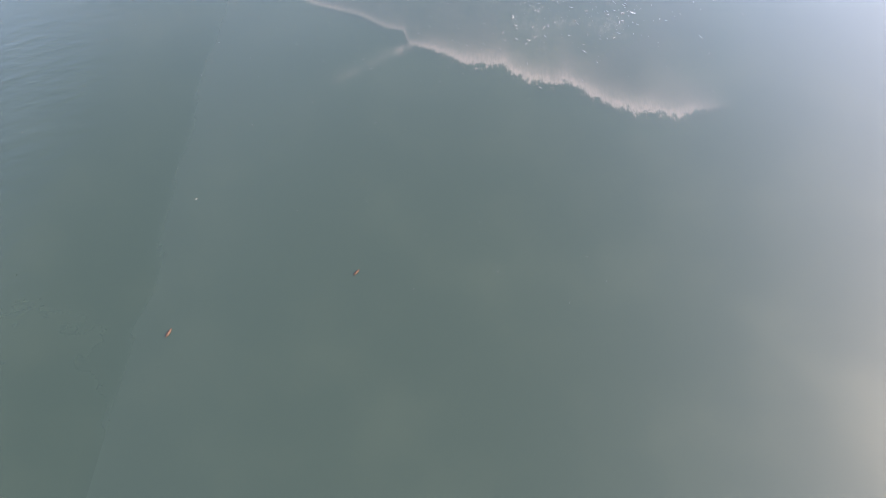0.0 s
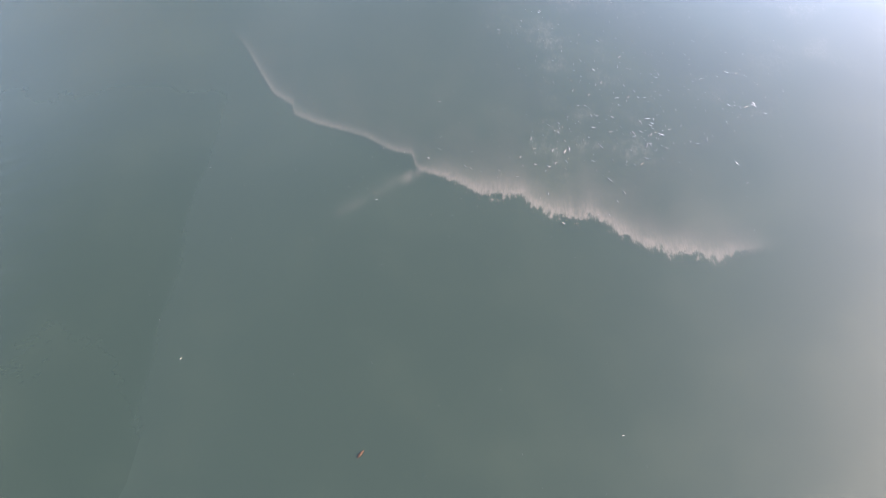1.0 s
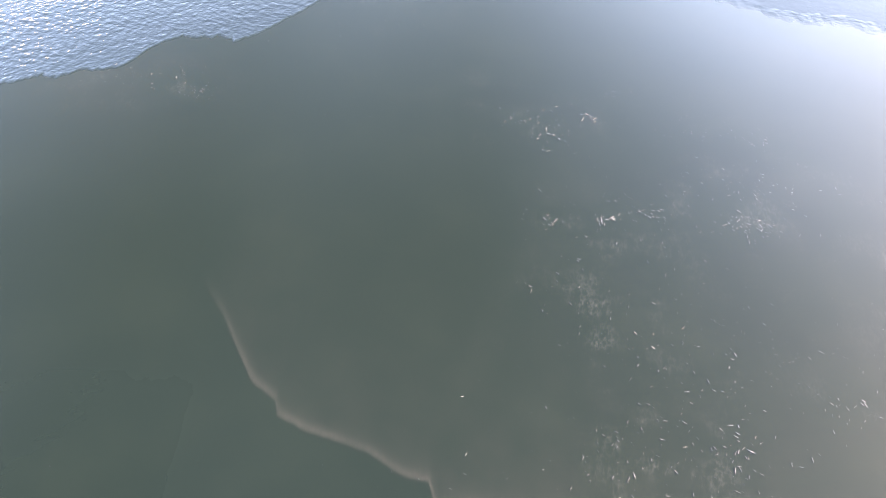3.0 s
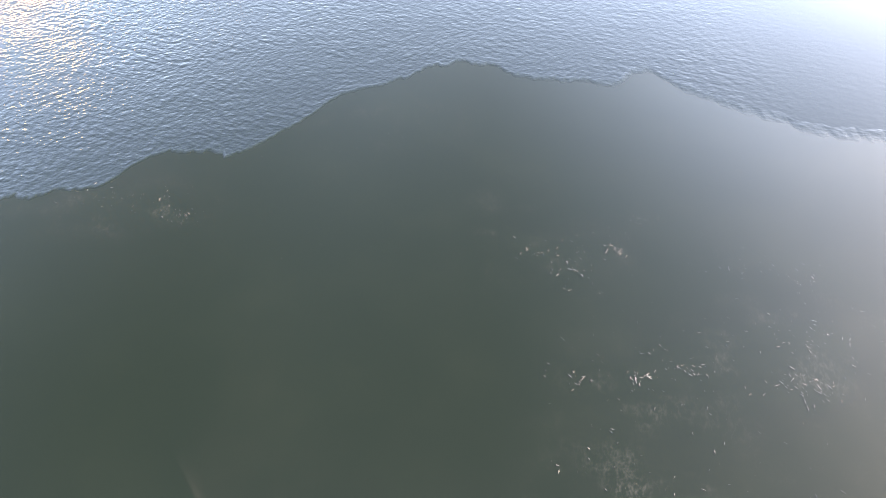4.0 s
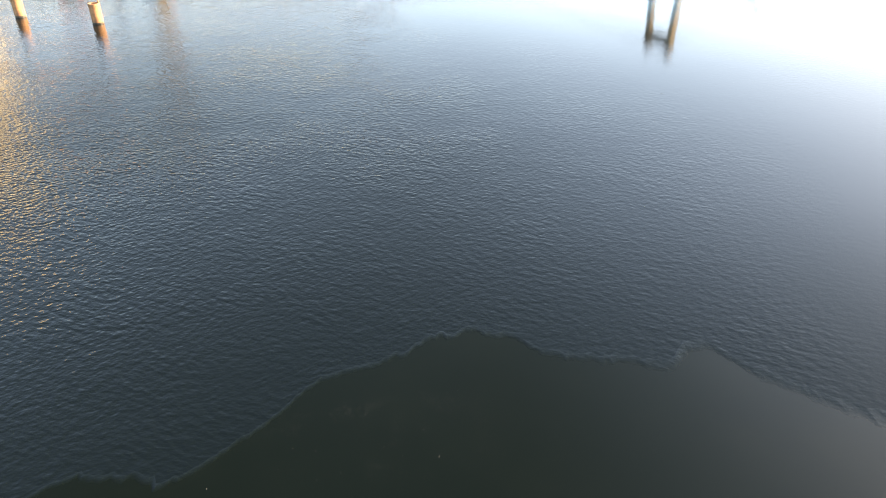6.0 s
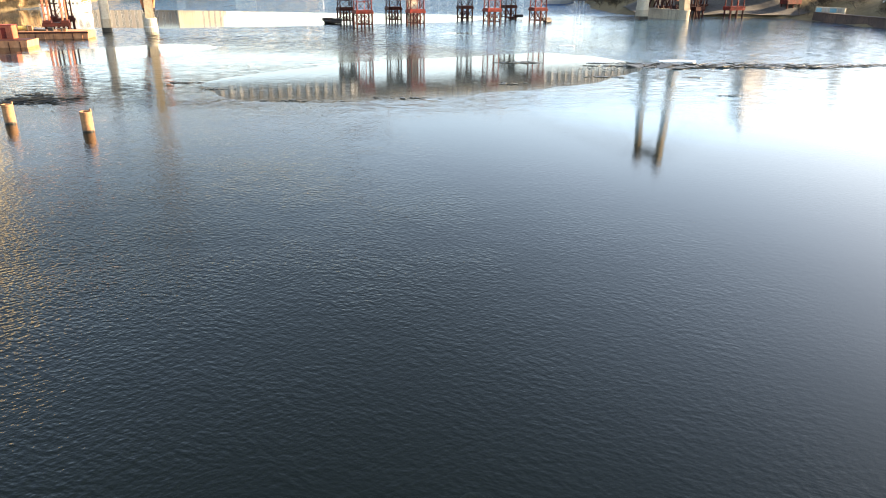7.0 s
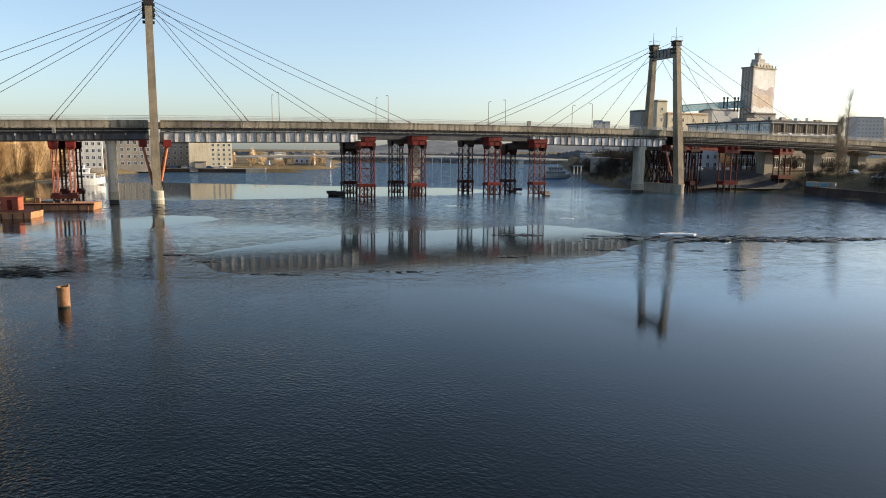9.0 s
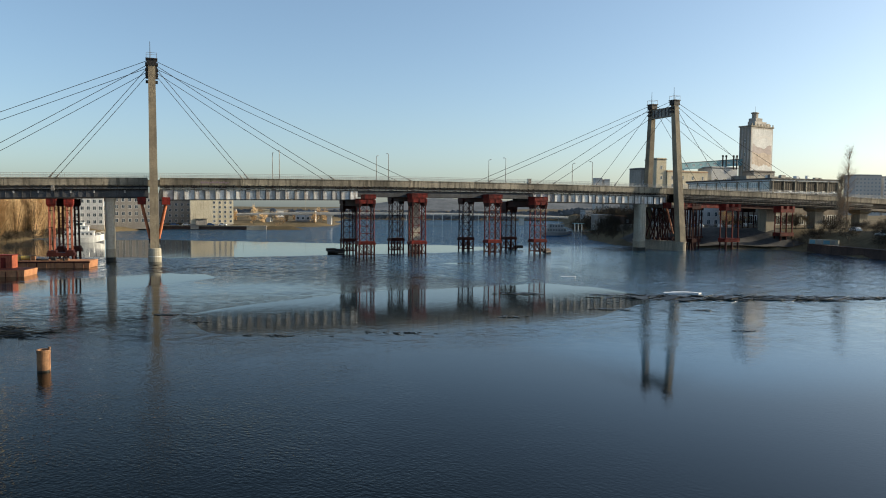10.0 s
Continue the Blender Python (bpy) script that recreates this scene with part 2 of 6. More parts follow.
SIDESTEEL = surface("blue_grey_steel", (0.085, 0.087, 0.092), (0.045, 0.045, 0.047), 0.6, metal=0.1, streak=0.5, stain=(0.03, 0.024, 0.02))
GREYSTEEL = surface("grey_painted_steel", (0.26, 0.25, 0.23), (0.15, 0.14, 0.12), 0.55, metal=0.2, streak=0.5, stain=(0.12, 0.07, 0.04))
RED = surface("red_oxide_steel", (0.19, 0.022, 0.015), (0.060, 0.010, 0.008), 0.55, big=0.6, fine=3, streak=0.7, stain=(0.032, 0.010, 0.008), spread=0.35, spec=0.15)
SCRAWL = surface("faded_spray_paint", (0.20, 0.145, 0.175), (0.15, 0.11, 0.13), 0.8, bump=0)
# dark red for braces and far rows; their shade is put into the colour
REDDARK = surface("shaded_weathered_red_steel", (0.055, 0.014, 0.011), (0.03, 0.010, 0.009), 0.6, big=0.5, fine=3, streak=0.5, stain=(0.025, 0.012, 0.010), spread=0.25, spec=0.12)
# brighter copy; on the near legs it carries the sunlight in its colour
RUSTRED = surface("sunlit_red_steel", (0.33, 0.085, 0.04), (0.20, 0.05, 0.025), 0.6, big=0.6, fine=3, streak=0.5, stain=(0.08, 0.03, 0.02))
ORANGE = surface("orange_primer_steel", (0.50, 0.15, 0.05), (0.34, 0.10, 0.04), 0.6, big=0.6, fine=3, streak=0.5, stain=(0.13, 0.05, 0.03))
RUST = surface("rusty_hull", (0.42, 0.20, 0.095), (0.26, 0.12, 0.058), 0.7, big=0.5, fine=2.5, streak=0.6, stain=(0.14, 0.06, 0.035))
PILERUST = surface("rusty_pile", (0.30, 0.155, 0.07), (0.16, 0.08, 0.038), 0.75, big=1.2, fine=5, streak=0.6, stain=(0.09, 0.045, 0.025))
CABLE = surface("cable_steel", (0.035, 0.032, 0.03), (0.022, 0.02, 0.018), 0.75, metal=0.0, bump=0, spec=0.15)
RAIL = surface("pale_rail_paint", (0.45, 0.44, 0.42), (0.30, 0.29, 0.27), 0.6, bump=0)
ASPHALT = surface("asphalt", (0.055, 0.055, 0.055), (0.04, 0.04, 0.04), 0.9)
EARTH = surface("winter_ground", (0.15, 0.115, 0.065), (0.075, 0.06, 0.036), 0.95, big=0.05, fine=0.6, bump=0.4, spec=0.1)
SLOPE = surface("embankment_slabs", (0.08, 0.073, 0.067), (0.035, 0.032, 0.03), 0.9, big=0.1, fine=1.2, streak=0.4)
# the shade on the right bank's wall is put into this brown
QUAY = surface("quay_wall", (0.085, 0.052, 0.038), (0.045, 0.03, 0.024), 0.9, big=0.2, fine=1.5, streak=0.5)
CREAM = surface("cream_render", (0.66, 0.58, 0.42), (0.52, 0.45, 0.32), 0.9, big=0.12, fine=1.5, streak=0.4, stain=(0.25, 0.20, 0.13))
WHITEWALL = surface("white_render", (0.58, 0.58, 0.57), (0.45, 0.45, 0.445), 0.9, big=0.12, fine=1.5, streak=0.35)
GREYWALL = surface("grey_render", (0.33, 0.30, 0.26), (0.24, 0.215, 0.19), 0.9, big=0.12, fine=1.5, streak=0.35)
TOWERWALL = surface("silo_wall", (0.44, 0.41, 0.37), (0.33, 0.30, 0.27), 0.9, big=0.08, fine=1.0, streak=0.5)
MURALTAN = surface("faded_mural_tan", (0.50, 0.42, 0.35), (0.40, 0.33, 0.27), 0.9, big=0.2, fine=0.8, streak=0.3, spread=0)
MURAL = surface("faded_mural", (0.46, 0.41, 0.39), (0.34, 0.29, 0.28), 0.9, big=0.07, fine=0.6, streak=0.2, spread=0)
FACTORY = surface("factory_panels", (0.24, 0.20, 0.15), (0.16, 0.13, 0.10), 0.85, big=0.2, fine=1.5, streak=0.4)
ROOF = surface("roof_felt", (0.10, 0.09, 0.085), (0.06, 0.055, 0.05), 0.9)
# haze of the distance is put into this pale, flat colour
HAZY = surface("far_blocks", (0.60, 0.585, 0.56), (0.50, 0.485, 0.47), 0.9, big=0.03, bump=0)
WHITEPAINT = surface("white_paint", (0.80, 0.80, 0.78), (0.68, 0.67, 0.64), 0.45, spread=0.04)
YELLOW = surface("worn_yellow_paint", (0.42, 0.30, 0.07), (0.24, 0.17, 0.05), 0.6, streak=0.4, stain=(0.08, 0.05, 0.03))
BLUEPAINT = surface("blue_paint", (0.05, 0.13, 0.28), (0.04, 0.09, 0.20), 0.5)
TURQ = surface("turquoise_paint", (0.20, 0.40, 0.46), (0.12, 0.26, 0.32), 0.6)
GLASS = make_glass("window_glass")
DARKPANE = make_glass("dark_pane", (0.010, 0.008, 0.006), 0.45, 0.12)
# the sky's reflection is put into these panes' pale colour
SKYPANE = make_glass("sky_pane", (0.26, 0.29, 0.29))
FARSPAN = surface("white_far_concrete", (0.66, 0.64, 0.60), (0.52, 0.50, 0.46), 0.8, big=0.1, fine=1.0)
PALEGLASS = make_glass("pale_window_glass", (0.16, 0.19, 0.21))
BARK = surface("grey_bark", (0.13, 0.10, 0.07), (0.07, 0.055, 0.04), 0.95, fine=6)
TWIG = surface("winter_twigs", (0.66, 0.47, 0.26), (0.46, 0.325, 0.18), 0.95, big=0.4, bump=0, spread=0.3, spec=0.1)
# the right bank's shade is put into these dark twigs
TWIGDARK = surface("dark_twigs", (0.052, 0.043, 0.031), (0.03, 0.026, 0.02), 0.95, big=0.4, bump=0, spread=0.3, spec=0.1)
TWIGPALE = surface("pale_twigs", (0.40, 0.30, 0.20), (0.28, 0.21, 0.14), 0.95, big=0.4, bump=0, spec=0.1)
# distance haze is put into the woods' blue-grey colour
HILL = surface("hazed_woods", (0.19, 0.20, 0.215), (0.135, 0.145, 0.155), 0.95, big=0.02, fine=0.15, bump=0, spec=0.0)

# ---- mesh helpers ----
class Geo:
    """Collects boxes, beams and tubes, and turns them into one mesh."""
    def __init__(self):
        self.v, self.f = [], []

    def quads(self, pts, faces):
        n = len(self.v)
        self.v += [tuple(p) for p in pts]
        self.f += [tuple(n + i for i in f) for f in faces]
        return self

    def hexa(self, lo, hi):
        """Eight corners: four below, four above, both anticlockwise."""
        return self.quads(list(lo) + list(hi), [(3, 2, 1, 0), (4, 5, 6, 7), (0, 1, 5, 4), (1, 2, 6, 5), (2, 3, 7, 6), (3, 0, 4, 7)])

    def box(self, x0, x1, y0, y1, z0, z1):
        return self.hexa([(x0, y0, z0), (x1, y0, z0), (x1, y1, z0), (x0, y1, z0)], [(x0, y0, z1), (x1, y0, z1), (x1, y1, z1), (x0, y1, z1)])

    def taper(self, c0, s0, c1, s1):
        """A four-sided shaft from the rectangle s0 round c0 to s1 round c1."""
        ring = lambda c, s: [(c[0] + a * s[0] / 2, c[1] + b * s[1] / 2, c[2]) for a, b in ((-1, -1), (1, -1), (1, 1), (-1, 1))]
        return self.hexa(ring(c0, s0), ring(c1, s1))

    def beam(self, p, q, w, h=None):
        p, q = Vector(p), Vector(q)
        d = (q - p).normalized()
        side = d.cross(Vector((0, 0, 1)))
        side = Vector((1, 0, 0)) if side.length < 1e-4 else side.normalized()
        up = side.cross(d)
        a, b = side * (w / 2), up * ((h or w) / 2)
        return self.hexa([p - a - b, p + a - b, p + a + b, p - a + b], [q - a - b, q + a - b, q + a + b, q - a + b])

    def tube(self, p, q, r0, r1=None, n=8, caps=True):
        p, q, r1 = Vector(p), Vector(q), r0 if r1 is None else r1
        d = (q - p).normalized()
        a = d.orthogonal().normalized()
        b = d.cross(a)
        ring = lambda c, r: [c + a * (r * math.cos(2 * math.pi * i / n)) + b * (r * math.sin(2 * math.pi * i / n)) for i in range(n)]
        faces = [(i, (i + 1) % n, n + (i + 1) % n, n + i) for i in range(n)]
        if caps:
            faces += [tuple(range(n - 1, -1, -1)), tuple(range(n, 2 * n))]
        return self.quads(ring(p, r0) + ring(q, r1), faces)

    def pipe(self, pts, r, n=8):
        """One bent tube through points."""
        pts = [Vector(p) for p in pts]
        d = (pts[-1] - pts[0]).normalized()
        a = d.cross(Vector((0, 0, 1))).normalized()
        b = a.cross(d)
        ring = [p + a * (r * math.cos(2 * math.pi * i / n)) + b * (r * math.sin(2 * math.pi * i / n)) for p in pts for i in range(n)]
        faces = [(k * n + i, k * n + (i + 1) % n, (k + 1) * n + (i + 1) % n, (k + 1) * n + i) for k in range(len(pts) - 1) for i in range(n)]
        return self.quads(ring, faces + [tuple(range(n - 1, -1, -1)), tuple(range((len(pts) - 1) * n, len(pts) * n))])

    def lathe(self, c, profile, n=16):
        """A turned body round the upright through c; profile: pairs of radius and height."""
        m = len(profile)
        pts = [(c[0] + r * math.cos(2 * math.pi * i / n), c[1] + r * math.sin(2 * math.pi * i / n), c[2] + z) for r, z in profile for i in range(n)]
        faces = [(k * n + i, k * n + (i + 1) % n, (k + 1) * n + (i + 1) % n, (k + 1) * n + i) for k in range(m - 1) for i in range(n)]
        return self.quads(pts, faces + [tuple(range(n - 1, -1, -1)), tuple(range((m - 1) * n, m * n))])

    def outline(self, pts, z0, z1):
        """An upright prism over a closed outline."""
        n = len(pts)
        return self.quads([(x, y, z0) for x, y in pts] + [(x, y, z1) for x, y in pts],
                          [(i, (i + 1) % n, n + (i + 1) % n, n + i) for i in range(n)] + [tuple(range(n - 1, -1, -1)), tuple(range(n, 2 * n))])

    def mesh(self, name, material):
        me = bpy.data.meshes.new(name)
        me.from_pydata(self.v, [], self.f)
        me.materials.append(material)
        me.update()
        return me


def part(name, geo, material, parent, label="", smooth=False):
    """Links one mesh under a thing or a part."""
    ob = new(name, geo.mesh(name, material) if isinstance(geo, Geo) else geo)
    if smooth:
        ob.data.polygons.foreach_set("use_smooth", [True] * len(ob.data.polygons))
    ob.parent = parent
    return tagged(ob, label)


def thing(name, m, label, category, group="", kind=""):
    ob = new(name)
    ob.empty_display_size = 0.5
    ob.matrix_world = m
    return tagged(ob, label, category, group, kind)


def solid(name, geo, material, m, label, category, group="", kind=""):
    ob = new(name, geo.mesh(name, material))
    ob.matrix_world = m
    return tagged(ob, label, category, group, kind)


def lattice(x, y, seed=0):
    """Smooth value noise in -1 .. 1 on arrays."""
    x, y = np.asarray(x, float), np.asarray(y, float)
    xi, yi = np.floor(x), np.floor(y)
    fx, fy = x - xi, y - yi
    fx, fy = fx * fx * (3 - 2 * fx), fy * fy * (3 - 2 * fy)
    h = lambda a, b: np.modf(np.abs(np.sin(a * 127.1 + b * 311.7 + seed * 74.7) * 43758.5453))[0] * 2 - 1
    return (h(xi, yi) * (1 - fx) + h(xi + 1, yi) * fx) * (1 - fy) + (h(xi, yi + 1) * (1 - fx) + h(xi + 1, yi + 1) * fx) * fy


def fbm(x, y, seed=0, octaves=4):
    return sum(lattice(np.asarray(x) * 2 ** k, np.asarray(y) * 2 ** k, seed + k) / 2 ** k for k in range(octaves))


def step(a, b, x):
    t = np.clip((np.asarray(x, float) - a) / (b - a), 0, 1)
    return t * t * (3 - 2 * t)


def sheet_mesh(name, X, Y, Z, material, attributes=(), smooth=True):
    """A mesh over a grid of points, with float attributes on its vertices."""
    n, m = X.shape
    i = np.arange(n * m).reshape(n, m)
    faces = np.stack([i[:-1, :-1], i[:-1, 1:], i[1:, 1:], i[1:, :-1]], -1).reshape(-1, 4)
    me = bpy.data.meshes.new(name)
    me.from_pydata(np.stack([X, Y, Z], -1).reshape(-1, 3).tolist(), [], faces.tolist())
    me.materials.append(material)
    if smooth:
        me.polygons.foreach_set("use_smooth", [True] * len(me.polygons))
    for key, values in attributes:
        me.attributes.new(key, "FLOAT", "POINT").data.foreach_set("value", np.asarray(values, np.float32).ravel())
    me.update()
    return me


# ---- ground and river ----
def graded(near, step_near, far, grow=1.25):
    """Coordinates that are dense up to near and widen towards far."""
    c, d = list(np.arange(0, near, step_near)), step_near
    while c[-1] < far:
        d *= grow
        c.append(min(c[-1] + d, far))
    return np.array(c)


def left_shore(y):
    return np.interp(y, [-200, 60, 150, 255, 330, 386, 391, 420, 430, 446, 470, 520, 560, 700], [-150, -120, -125, -146, -150, -150, -70, -104, -104, -74, -66, -70, -80, -90]) + 2.0 * lattice(y / 14.0, y * 0, 3)


def right_shore(y):
    return np.interp(y, [-200, 60, 185, 225, 238, 243, 248, 270, 300, 315, 330, 420, 560, 700], [190, 145, 117, 112, 110, 94, 70, 63, 60, 64, 68, 78, 95, 130]) + 1.5 * lattice(y / 12.0, y * 0, 5)


def bank_front(x):
    """Where the bank that turns in behind the pylon meets the water."""
    return np.interp(x, [56, 64, 76, 94, 110, 130], [254, 250, 247, 242, 237, 234]) + 0.5 * lattice(x / 6.0, x * 0, 7)


def right_distance(x, y):
    """How far a place lies inside the right bank."""
    outer = np.interp(y, [-200, 60, 185, 225, 240], [190, 145, 117, 112, 110]) + 1.5 * lattice(y / 12.0, y * 0, 5)
    inner = np.interp(y, [248, 270, 300, 315, 330, 420, 560, 700], [65, 62, 60, 64, 68, 78, 95, 130]) + 1.5 * lattice(y / 12.0, y * 0, 5)
    return np.maximum(x - outer, np.minimum((y - bank_front(x)) * 0.85, x - inner))


FAR_SHORE = 690.0


def land_height(x, y):
    left, right = left_shore(y) - x, right_distance(x, y)
    far = y - FAR_SHORE - 12 * lattice(x / 90.0, y * 0, 8)
    lh = np.where(left > 0, 0.3 + 1.7 * step(0, 9, left) + 1.2 * step(10, 60, left), -0.35 * np.minimum(-left, 8))
    rh = np.where(right > 0, 0.5 + 5.4 * step(0, 17, right) + 2.0 * step(30, 140, right), -0.35 * np.minimum(-right, 8))
    fh = np.where(far > 0, 0.3 + 2.5 * step(0, 20, far), -3.0)
    h = np.maximum(np.maximum(lh, rh), fh)
    return h + np.where(h > 0.2, 0.25 * fbm(x / 7.0, y / 7.0, 2, 3), 0)


def build_ground():
    gx = graded(260, 3.0, 4600)
    gx = np.concatenate([-gx[:0:-1], gx])
    gy = graded(760, 3.5, 4600)
    gy = np.concatenate([-graded(60, 6, 4600)[:0:-1], gy])
    X, Y = np.meshgrid(gx, gy)
    me = sheet_mesh("ground", X, Y, land_height(X, Y), EARTH)
    tagged(new("ground", me), "dry winter grass and earth on the river banks", "ground", kind="structure")


# front of the near ice, and of the frost line across it
def ice_front(x):
    return np.interp(x, [-31, -12.5, -11, -9.9, -9.2, -6.7, -5.3, -3.7, -2.1, -0.3, 0.4, 1.9, 2.5, 5.9, 6.4, 6.9, 7.7, 8.2, 8.5, 10.8, 12.2, 26, 41],
                     [11, 15.0, 15.3, 16.7, 17.2, 17.0, 18.6, 20.6, 21.4, 22.7, 23.0, 22.5, 21.8, 21.1, 21.4, 22.1, 22.2, 21.3, 20.7, 19.2, 18.3, 14, 9])


def frost_line(x):
    return np.interp(x, [-8, -4.6, -4.18, -3.76, -3.48, -2.8, -2.76, -2.04, -1.42, -0.64, 0.14, 0.65, 0.82, 1.6, 2.3, 2.64, 3.59, 3.71, 4.3, 4.74, 4.86, 5.0, 5.2, 5.68, 6.32, 6.75, 6.9, 7.35, 7.92, 8.58, 9.7, 14],
                     [9.0, 4.7, 3.96, 3.28, 2.81, 2.33, 2.0, 1.63, 1.44, 1.16, 0.66, 0.56, 0.0, -0.26, -0.68, -0.8, -0.79, -1.14, -1.4, -1.47, -1.64, -1.47, -1.39, -1.76, -2.29, -2.34, -2.52, -2.44, -2.64, -2.41, -2.17, -1.6])


def ripple_strength(x, y):
    """How rough the water is: rippled in mid river, calmer towards the ice and upstream."""
    bound = np.interp(x, [-40, -9.6, -3.4, 2.2, 8.4, 13, 18], [90, 69, 54, 40, 37, 28, 8])
    calm = step(-18, 26, y - bound)
    r = 1 - calm * (0.64 + 0.235 * step(-30, 4, x))
    r *= (1 - 0.75 * step(9, 13, x) * (1 - step(26, 40, y))) * (1 - 0.30 * step(-9, 10, x))
    r *= 1 - 0.3 * step(2, -14, x) * step(34, 44, y) * (1 - step(70, 85, y))
    r *= np.where(y < 8, 0.10 + 0.5 * step(-5.6, -9.5, x), 1.0)
    r += 0.35 * step(-5, -16, x) * (1 - step(40, 70, y)) * step(8, 12, y)
    r *= 1 + 0.3 * step(26, 36, y) * (1 - step(52, 68, y))
    mid = step(70, 84, y)
    r = r * (1 - mid) + mid * (0.36 + 1.1 * step(116, 138, y + 0.25 * x) + 0.08 * fbm(x / 30, y / 12, 9, 3))
    r *= 1 - 0.18 * (1 - step(30, 48, y))
    far = step(250, 275, y)
    r = r * (1 - far) + far * (6.0 + 1.5 * fbm(x / 60, y / 25, 9, 3))
    r *= 1 - 0.35 * step(100, 110, y) * (1 - step(122, 140, y)) * step(15, 55, x)
    r *= 1 - 0.25 * step(18, 28, x) * step(128, 150, y) * (1 - step(235, 260, y))
    return np.clip(r, 0.02, 8.0)


def wave_strength(x, y):
    """Broader wavelets on the open reach round and beyond the bridge."""
    return np.clip(0.10 * step(70, 90, y) + step(120, 150, y + 0.25 * x) * (0.42 + 0.40 * step(10, -15, x) + 0.30 * fbm(x / 26, y / 10, 19, 3)) + 0.6 * step(125, 150, y - 40 * step(35, 0, x)) * step(-15, 30, x) + 2.7 * step(235, 275, y), 0, 3.4) * (1 - 0.80 * step(14, 28, x) * step(122, 145, y) * (1 - step(235, 260, y)))


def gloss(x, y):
    """Specular level by place, painting brighter or duller reflections onto the water."""
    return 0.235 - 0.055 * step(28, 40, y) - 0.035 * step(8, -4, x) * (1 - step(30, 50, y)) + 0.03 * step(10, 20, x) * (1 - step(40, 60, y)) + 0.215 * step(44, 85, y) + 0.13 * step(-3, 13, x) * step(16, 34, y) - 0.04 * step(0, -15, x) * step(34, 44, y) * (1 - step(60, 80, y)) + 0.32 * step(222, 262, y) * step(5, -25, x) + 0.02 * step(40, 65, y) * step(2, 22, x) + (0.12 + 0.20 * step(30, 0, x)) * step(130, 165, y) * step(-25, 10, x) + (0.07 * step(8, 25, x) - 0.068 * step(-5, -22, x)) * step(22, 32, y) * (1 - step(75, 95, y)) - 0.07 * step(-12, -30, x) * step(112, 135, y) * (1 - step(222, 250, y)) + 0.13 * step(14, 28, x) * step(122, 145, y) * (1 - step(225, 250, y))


def build_water():
    gx = graded(110, 1.25, 4600)
    gx = np.concatenate([-gx[:0:-1], gx])
    gy = np.concatenate([-graded(30, 2.0, 4600)[:0:-1], graded(300, 1.5, 4600)])
    X, Y = np.meshgrid(gx, gy)
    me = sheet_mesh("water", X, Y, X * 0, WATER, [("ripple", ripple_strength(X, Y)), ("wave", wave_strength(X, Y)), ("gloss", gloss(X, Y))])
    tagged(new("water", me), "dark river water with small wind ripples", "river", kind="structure")


